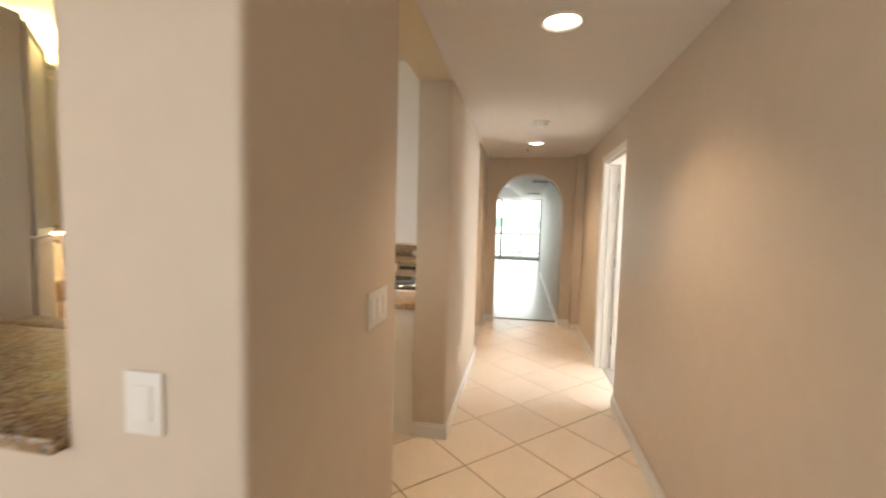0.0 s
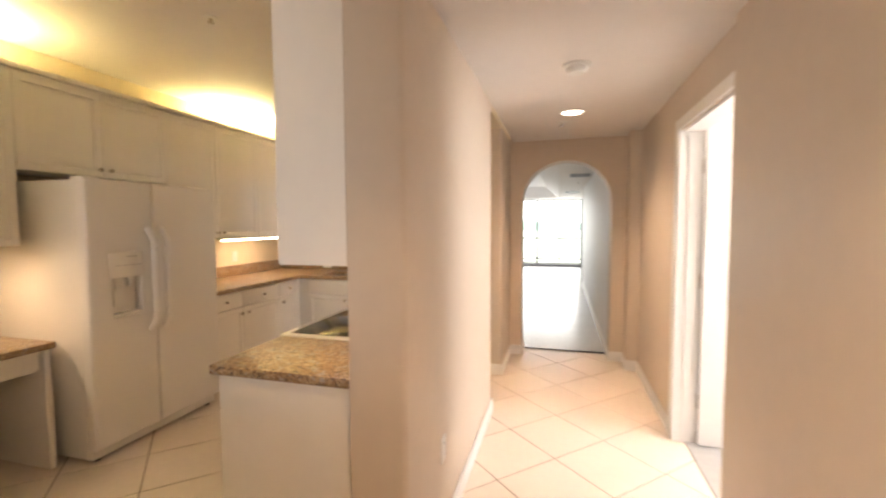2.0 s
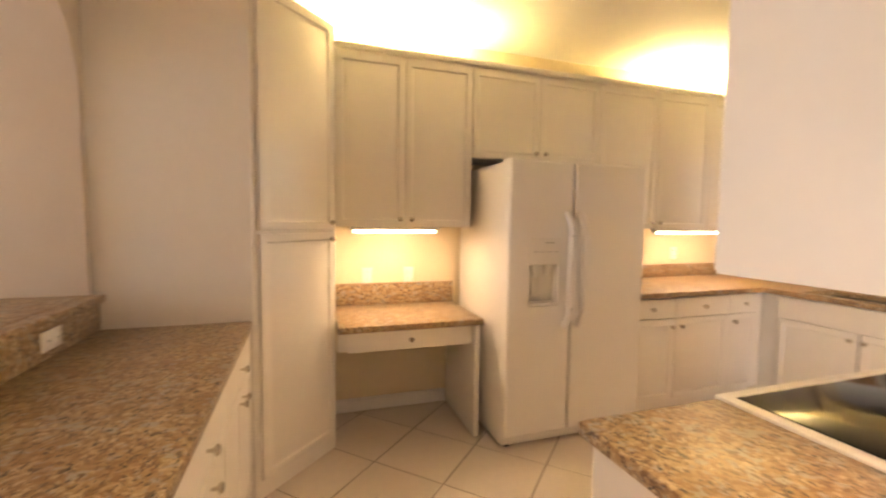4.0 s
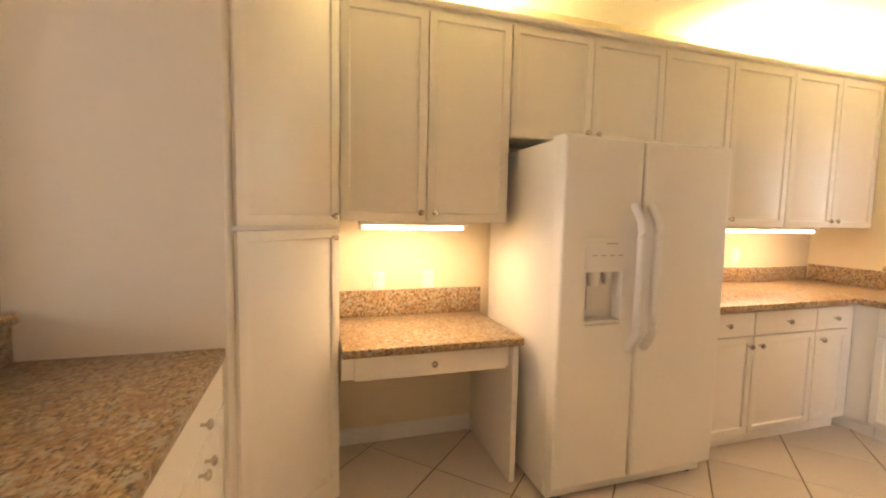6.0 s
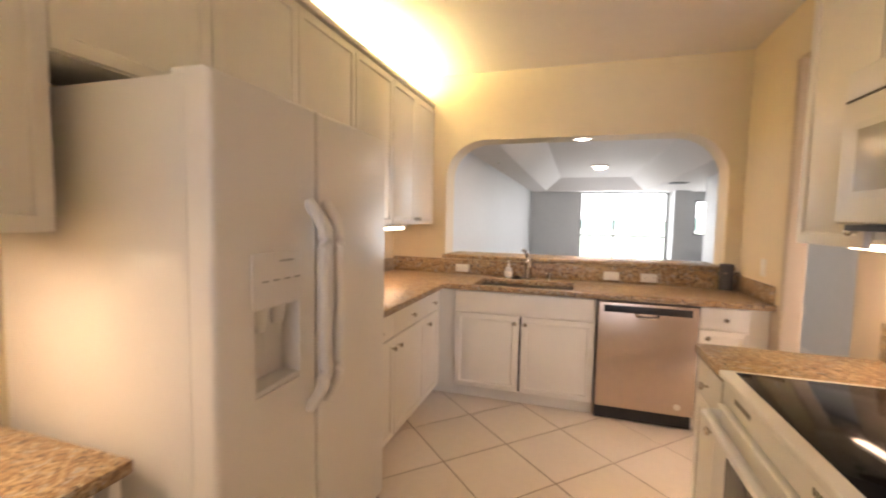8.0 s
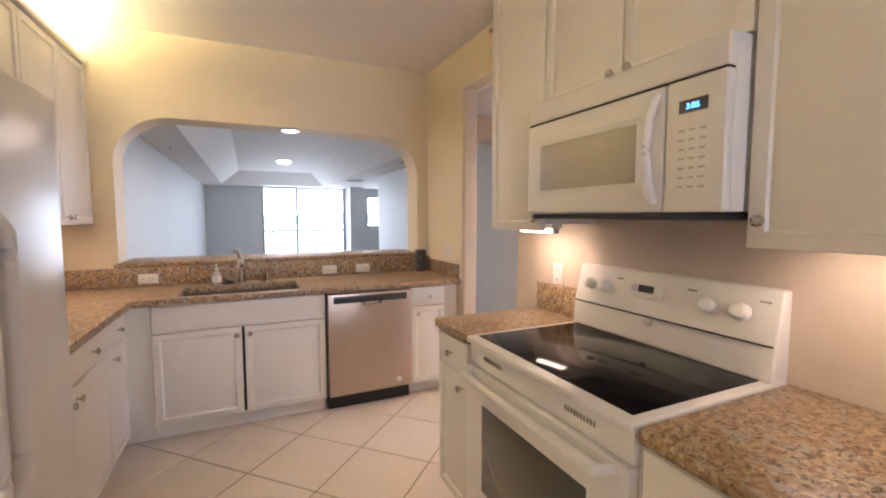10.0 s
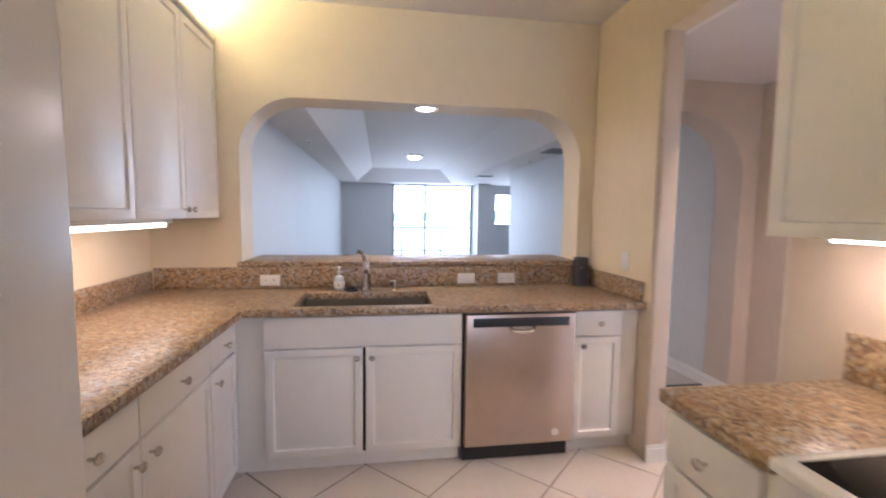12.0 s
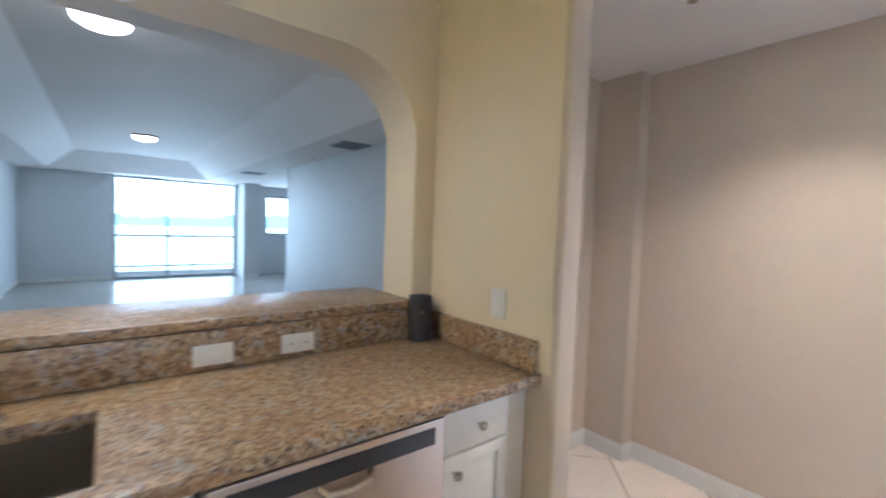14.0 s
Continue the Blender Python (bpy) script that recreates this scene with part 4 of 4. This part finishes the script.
WIDE = [(-0.043, -0.008, -0.018, 0.018), (0.008, 0.043, -0.018, 0.018)]
TALL = [(-0.018, 0.018, -0.043, -0.008), (-0.018, 0.018, 0.008, 0.043)]
ROCK = [(-0.017, 0.017, -0.034, 0.034)]
for x in (-1.66, -0.185):
    plate("wall_socket", "white socket plate set sideways in the granite", stand(x, Y3 - 0.0255, 0.968), 0.115, 0.07, WIDE)
plate("light_switch", "white switch plate set sideways in the granite", stand(-0.452, Y3 - 0.0255, 0.968), 0.115, 0.07, [(-0.034, 0.034, -0.017, 0.017)])
plate("light_switch", "white switch plate on the cream wall", stand(XS - 0.0042, 6.02, 1.13, 0, 0, -90), 0.072, 0.115, ROCK)
plate("wall_socket", "white socket plate above the worktop", stand(XW + 0.0005, 4.98, 1.13, 0, 0, 90), 0.075, 0.115, TALL)
plate("wall_socket", "white socket plate above the worktop", stand(XW + 0.0005, 5.66, 1.13, 0, 0, 90), 0.072, 0.115, TALL)
for y in (2.98, 3.27):
    plate("wall_socket", "white socket plate above the desk", stand(XW + 0.0005, y, 1.000, 0, 0, 90), 0.072, 0.115, TALL)
plate("wall_socket", "white socket plate beside the cooker", stand(XA - 0.0005, 4.62, 1.115, 0, 0, -90), 0.072, 0.115, TALL)
plate("wall_socket", "white socket plate in the granite upstand", stand(-1.13, Y2 + 0.0265, 0.980, 0, 0, 180), 0.115, 0.07, WIDE)
plate("wall_socket", "white socket plate low on the hall wall", stand(XB + 0.0005, 3.63, 0.44, 0, 0, 90), 0.072, 0.115, TALL)
plate("light_switch", "white three-gang switch plate on the wall end", stand(XB + 0.0005, 1.84, 1.205, 0, 0, 90), 0.175, 0.118, [(-0.072, -0.038, -0.034, 0.034), (-0.017, 0.017, -0.034, 0.034), (0.038, 0.072, -0.034, 0.034)])
plate("light_switch", "white single switch plate on the pale wall", stand(0.362, Y1 - 0.0005, 1.152), 0.075, 0.118, ROCK)
plate("light_switch", "white switch plate in the hall beyond the arch", stand(LX1 - 0.0005, 8.1, 0.50, 0, 0, -90), 0.072, 0.115, ROCK)


# ---------------------------------------------------------------- lamps and ceiling fittings
def can(x, y, z, r=0.085):
    c = thing("recessed_light", "lit recessed ceiling light with a white ring", "light", (x, y, z), "recessed lights")
    bm = bmesh.new()
    for k in range(28):
        a, b = 2 * math.pi * k / 28, 2 * math.pi * (k + 1) / 28
        q = [bm.verts.new((x + s * math.cos(t), y + s * math.sin(t), z - d)) for t in (a, b) for s, d in ((r + 0.012, 0.0005), (r, 0.008), (r - 0.012, 0.0005))]
        bm.faces.new((q[0], q[3], q[4], q[1]))
        bm.faces.new((q[1], q[4], q[5], q[2]))
    bmesh.ops.remove_doubles(bm, verts=bm.verts, dist=0.0004)
    part("ring", bm, M_TRIM, c)
    bm = bmesh.new()
    lathe(bm, [(r - 0.012, 0), (r - 0.02, 0.004), (0.01, 0.006)], pose(x, y, z - 0.0005, 180, 0, 0), 24)
    part("lens", bm, M_BULB, c)


can(1.13, 2.50, ZH)
can(1.12, 5.37, ZH)
can(-0.71, 6.565, 2.125, 0.072)
for x, y in ((-0.74, 8.25), (-0.30, 12.6)):
    z = ZL + rise
    c = thing("flush_ceiling_light", "lit round flush ceiling light with a glass bowl", "light", (x, y, z), "living room lights")
    bm = bmesh.new()
    lathe(bm, [(0.155, 0), (0.160, 0.02), (0.150, 0.03)], pose(x, y, z - 0.001, 180, 0, 0), 28)
    part("base", bm, shader("bronze", (0.16, 0.11, 0.08), 0.4, metal=0.7, vary=0.05), c)
    bm = bmesh.new()
    lathe(bm, [(0.145, 0.028), (0.135, 0.055), (0.10, 0.078), (0.05, 0.09), (0.012, 0.093)], pose(x, y, z - 0.001, 180, 0, 0), 28)
    part("bowl", bm, M_BULB, c, "glowing white glass bowl")


def strip_light(x, y0, y1, z, mat, label, up=False):
    s = thing("strip_light", label, "light", (x, y0, z), "strip lights")
    part("housing", slab(x - 0.030, x + 0.030, y0 - 0.015, y1 + 0.015, z, z + 0.022, 0.003), M_PLASTIC, s)
    bm = bmesh.new()
    zz = z + 0.034 if up else z - 0.012
    tube(bm, [(x, y0, zz), (x, (y0 + y1) / 2, zz), (x, y1, zz)], 0.0105, 10)
    part("fluorescent_tube", bm, mat, s, "lit warm white tube")
    for y in (y0, y1):
        part("lamp_holder", slab(x - 0.014, x + 0.014, y - 0.012, y + 0.004, min(zz - 0.012, z), max(zz + 0.012, z + 0.02), 0.002), M_PLASTIC, s)


strip_light(-2.08, 2.86, 3.40, 1.340, M_TUBE, "lit strip light under the wall cabinet above the desk")
strip_light(-2.06, 5.18, 6.04, 1.340, M_TUBE, "lit strip light under the corner wall cabinets")
strip_light(0.20, 4.48, 4.73, 1.357, M_TUBE, "short lit strip light beside the microwave")
strip_light(0.20, 3.33, 3.56, 1.357, M_TUBE, "short lit strip light under the end wall cabinet")
for y in (3.05, 5.75):
    strip_light(-2.20, y - 0.55, y + 0.55, 2.432, M_COVETUBE, "lit strip light on top of the wall cabinets", True)

sm = thing("smoke_detector", "white round smoke detector on the hall ceiling", "detector", (1.12, 4.35, ZH))
bm = bmesh.new()
lathe(bm, [(0.075, 0), (0.075, 0.012), (0.062, 0.016)], pose(1.12, 4.35, ZH - 0.0005, 180, 0, 0), 24)
part("base", bm, M_PLASTIC, sm)
bm = bmesh.new()
lathe(bm, [(0.055, 0.016), (0.055, 0.035), (0.044, 0.048), (0.01, 0.05)], pose(1.12, 4.35, ZH - 0.0005, 180, 0, 0), 24)
part("cover", bm, M_PLASTIC, sm)


def sprinkler(x, y, z, label):
    s = thing("sprinkler", label, "sprinkler", (x, y, z), "sprinklers")
    bm = bmesh.new()
    lathe(bm, [(0.036, 0), (0.034, 0.008), (0.018, 0.010)], pose(x, y, z - 0.0005, 180, 0, 0), 18)
    part("cover_plate", bm, M_PLASTIC, s)
    bm = bmesh.new()
    lathe(bm, [(0.010, 0.010), (0.008, 0.028), (0.018, 0.030), (0.018, 0.033)], pose(x, y, z - 0.0005, 180, 0, 0), 12)
    part("head", bm, M_CHROME, s)


sprinkler(1.04, 5.68, ZH, "white and metal sprinkler head on the hall ceiling")
sprinkler(-0.85, 3.89, ZK, "white and metal sprinkler head on the kitchen ceiling")
sprinkler(-1.86, 9.13, ZL, "small sprinkler head on the living room ceiling")
sprinkler(1.35, 10.3, ZL, "small sprinkler head on the living room ceiling")
ss = thing("wall_sprinkler", "brass sidewall sprinkler above the kitchen opening", "sprinkler", (XS, 5.31, 2.62))
bm = bmesh.new()
lathe(bm, [(0.024, 0), (0.022, 0.006), (0.009, 0.009), (0.008, 0.05), (0.016, 0.052), (0.016, 0.056)], pose(XS - 0.0002, 5.31, 2.62, 0, -90, 0), 12)
part("head", bm, M_CHROME, ss)

for x0, x1, y0, y1 in ((1.18, 1.50, 9.05, 9.42), (1.14, 1.48, 12.9, 13.25)):
    v = thing("ceiling_vent", "grey metal air vent on the living room ceiling", "vent", ((x0 + x1) / 2, (y0 + y1) / 2, ZL), "air vents")
    part("backing", slab(x0 + 0.01, x1 - 0.01, y0 + 0.01, y1 - 0.01, ZL - 0.004, ZL - 0.001), M_SHADOWGAP, v)
    bm = bmesh.new()
    for a in ((x0, x1, y0, y0 + 0.02), (x0, x1, y1 - 0.02, y1), (x0, x0 + 0.02, y0 + 0.02, y1 - 0.02), (x1 - 0.02, x1, y0 + 0.02, y1 - 0.02)):
        box(bm, *a, ZL - 0.014, ZL - 0.0005)
    part("frame", bm, M_ALU, v)
    for k in range(9):
        y = y0 + 0.04 + k * (y1 - y0 - 0.08) / 8
        part("slat", slab(x0 + 0.02, x1 - 0.02, y - 0.006, y + 0.006, ZL - 0.011, ZL - 0.006), M_ALU, v)

# ---------------------------------------------------------------- sliding doors, window, balcony, view
def glazed(name, label, x0, x1, y, z0, z1, bar=0.05, cat="window"):
    w = tagged(new(name), label, cat, kind="structure")
    w.matrix_basis = stand((x0 + x1) / 2, y, z0)
    bm = bmesh.new()
    box(bm, x0, x0 + bar, y - 0.02, y + 0.02, z0, z1)
    box(bm, x1 - bar, x1, y - 0.02, y + 0.02, z0, z1)
    box(bm, x0 + bar, x1 - bar, y - 0.02, y + 0.02, z0, z0 + bar)
    box(bm, x0 + bar, x1 - bar, y - 0.02, y + 0.02, z1 - bar, z1)
    part("window_frame", bm, M_ALU, w)
    g = part("pane", slab(x0 + bar, x1 - bar, y - 0.003, y + 0.003, z0 + bar, z1 - bar), M_GLASS, w)
    g.visible_shadow = False
    return w


glazed("door_1", "grey aluminium sliding glass door panel", -0.653, 0.315, LY + 0.04, 0.008, ZL - 0.002, 0.05, "door")
d2 = glazed("door_2", "grey aluminium sliding glass door panel", 0.275, 1.698, LY + 0.10, 0.008, ZL - 0.002, 0.05, "door")
part("pull_handle", slab(0.285, 0.310, LY + 0.065, LY + 0.08, 0.92, 1.16, 0.004), M_BLACK, d2)
glazed("window_1", "small aluminium window in the side room", 2.362, 3.098, LY + 0.05, 1.062, 2.078, 0.04)
glazed("window_2", "aluminium window of the dining end", -1.898, 0.198, -2.46, 0.752, 2.298, 0.05)

structure("balcony", slab(-3.0, 4.4, LY + 0.15, 18.0, -0.2, -0.03), M_CONCRETE, "pale concrete balcony slab", "balcony")
structure("balcony_soffit", slab(-3.0, 4.4, LY + 0.15, 18.0, 2.62, 2.8), M_CEIL, "underside of the balcony above", "ceiling")
rl = thing("balcony_railing", "grey metal balcony railing with glass below", "railing", (0.6, 17.85, -0.03))
part("top_rail", slab(-3.0, 4.4, 17.82, 17.88, 0.90, 0.95, 0.008), M_ALU, rl)
part("bottom_rail", slab(-3.0, 4.4, 17.83, 17.87, 0.10, 0.14, 0.005), M_ALU, rl)
for x in (-2.9, -1.6, -0.3, 1.0, 2.3, 3.6):
    part("post", slab(x - 0.02, x + 0.02, 17.83, 17.87, -0.03, 0.90, 0.003), M_ALU, rl)
    if x < 3.5:
        g = part("glass_panel", slab(x + 0.03, x + 1.27, 17.847, 17.853, 0.145, 0.89), M_GLASS, rl)
        g.visible_shadow = False

structure("ground", slab(-600, 600, -600, 900, -6.3, -6.0), shader("pale_field", (0.42, 0.46, 0.30), 0.9, vary=0.2, scale=0.05), "pale sunlit field far below the balcony", "ground")
# haze over the far trees is put into their emission
M_FARTREES = shader("trees_haze_glow", (0.2, 0.3, 0.25), 1.0, vary=0.2, scale=0.1, emit=(0.58, 0.84, 0.78), power=1.0)
# sunlit glare of the distant field, painted on as an emissive sheet
M_FARFIELD = shader("field_haze_glow", (0.4, 0.45, 0.35), 1.0, vary=0.2, scale=0.02, emit=(0.90, 1.0, 0.90), power=1.25)
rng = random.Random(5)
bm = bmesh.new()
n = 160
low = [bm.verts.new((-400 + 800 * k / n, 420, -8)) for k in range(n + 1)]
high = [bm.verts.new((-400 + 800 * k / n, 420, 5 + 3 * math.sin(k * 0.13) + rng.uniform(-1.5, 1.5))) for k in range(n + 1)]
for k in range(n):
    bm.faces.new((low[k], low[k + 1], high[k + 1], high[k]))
structure("backdrop_trees", bm, M_FARTREES, "far tree line with its pale haze put in as glow", "trees", smooth=0)
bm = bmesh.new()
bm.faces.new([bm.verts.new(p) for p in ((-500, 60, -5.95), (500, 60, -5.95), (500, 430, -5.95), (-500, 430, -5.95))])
structure("backdrop_field", bm, M_FARFIELD, "far field sheet with its sunlit haze put in as glow", "field", smooth=0)
M_HAZE = shader("bright_sky", (0.9, 0.9, 0.9), 1.0, vary=0, emit=(0.93, 0.98, 1.0), power=2.2)
bm = bmesh.new()
bm.faces.new([bm.verts.new(p) for p in ((-700, 640, -20), (700, 640, -20), (700, 640, 420), (-700, 640, 420))])
structure("backdrop_sky", bm, M_HAZE, "bright hazy white sky", "sky")

# ---------------------------------------------------------------- floor tiles, laid on the slant
SIDE, GAP = 0.4243, 0.0065
DG = SIDE * math.sqrt(2)
bm = bmesh.new()
h = (SIDE - GAP) / 2
box(bm, -h, h, -h, h, -0.010, 0.0, 0.0)
top = [e for e in bm.edges if all(v.co.z > -0.001 for v in e.verts)]
bmesh.ops.bevel(bm, geom=top, offset=0.002, segments=1, affect="EDGES")
TILE = mesh("tile", bm, M_TILE, 0)
floor_ob = bpy.data.objects["floor"]
OX, OY = -1.376, 5.331 - 0.30
X0, X1, F0, F1 = XW - 0.05, XE + 0.06, -2.45, Y4 - 0.006
for i in range(-16, 14):
    for j in range(-16, 16):
        for a in (0.0, 0.5):
            cx, cy, r = OX + (i + a) * DG, OY + (j + a) * DG + DG / 2, DG / 2
            if cx + r < X0 or cx - r > X1 or cy + r < F0 or cy - r > F1:
                continue
            turn = pose(cx, cy, -0.0005, 0, 0, 45 + 90 * ((i * 7 + j * 3) % 4))
            me = TILE
            if cx - r < X0 or cx + r > X1 or cy - r < F0 or cy + r > F1:
                cut = bmesh.new()
                cut.from_mesh(TILE)
                inv = turn.inverted()
                for co, no in (((X0, 0, 0), (-1, 0, 0)), ((X1, 0, 0), (1, 0, 0)), ((0, F0, 0), (0, -1, 0)), ((0, F1, 0), (0, 1, 0))):
                    g = cut.verts[:] + cut.edges[:] + cut.faces[:]
                    bmesh.ops.bisect_plane(cut, geom=g, plane_co=inv @ Vector(co), plane_no=inv.to_3x3() @ Vector(no), clear_outer=True)
                if len(cut.faces) < 3:
                    cut.free()
                    continue
                me = mesh("tile", cut, M_TILE, 0)
            t = part("tile", me, None, floor_ob)
            t.matrix_basis = turn
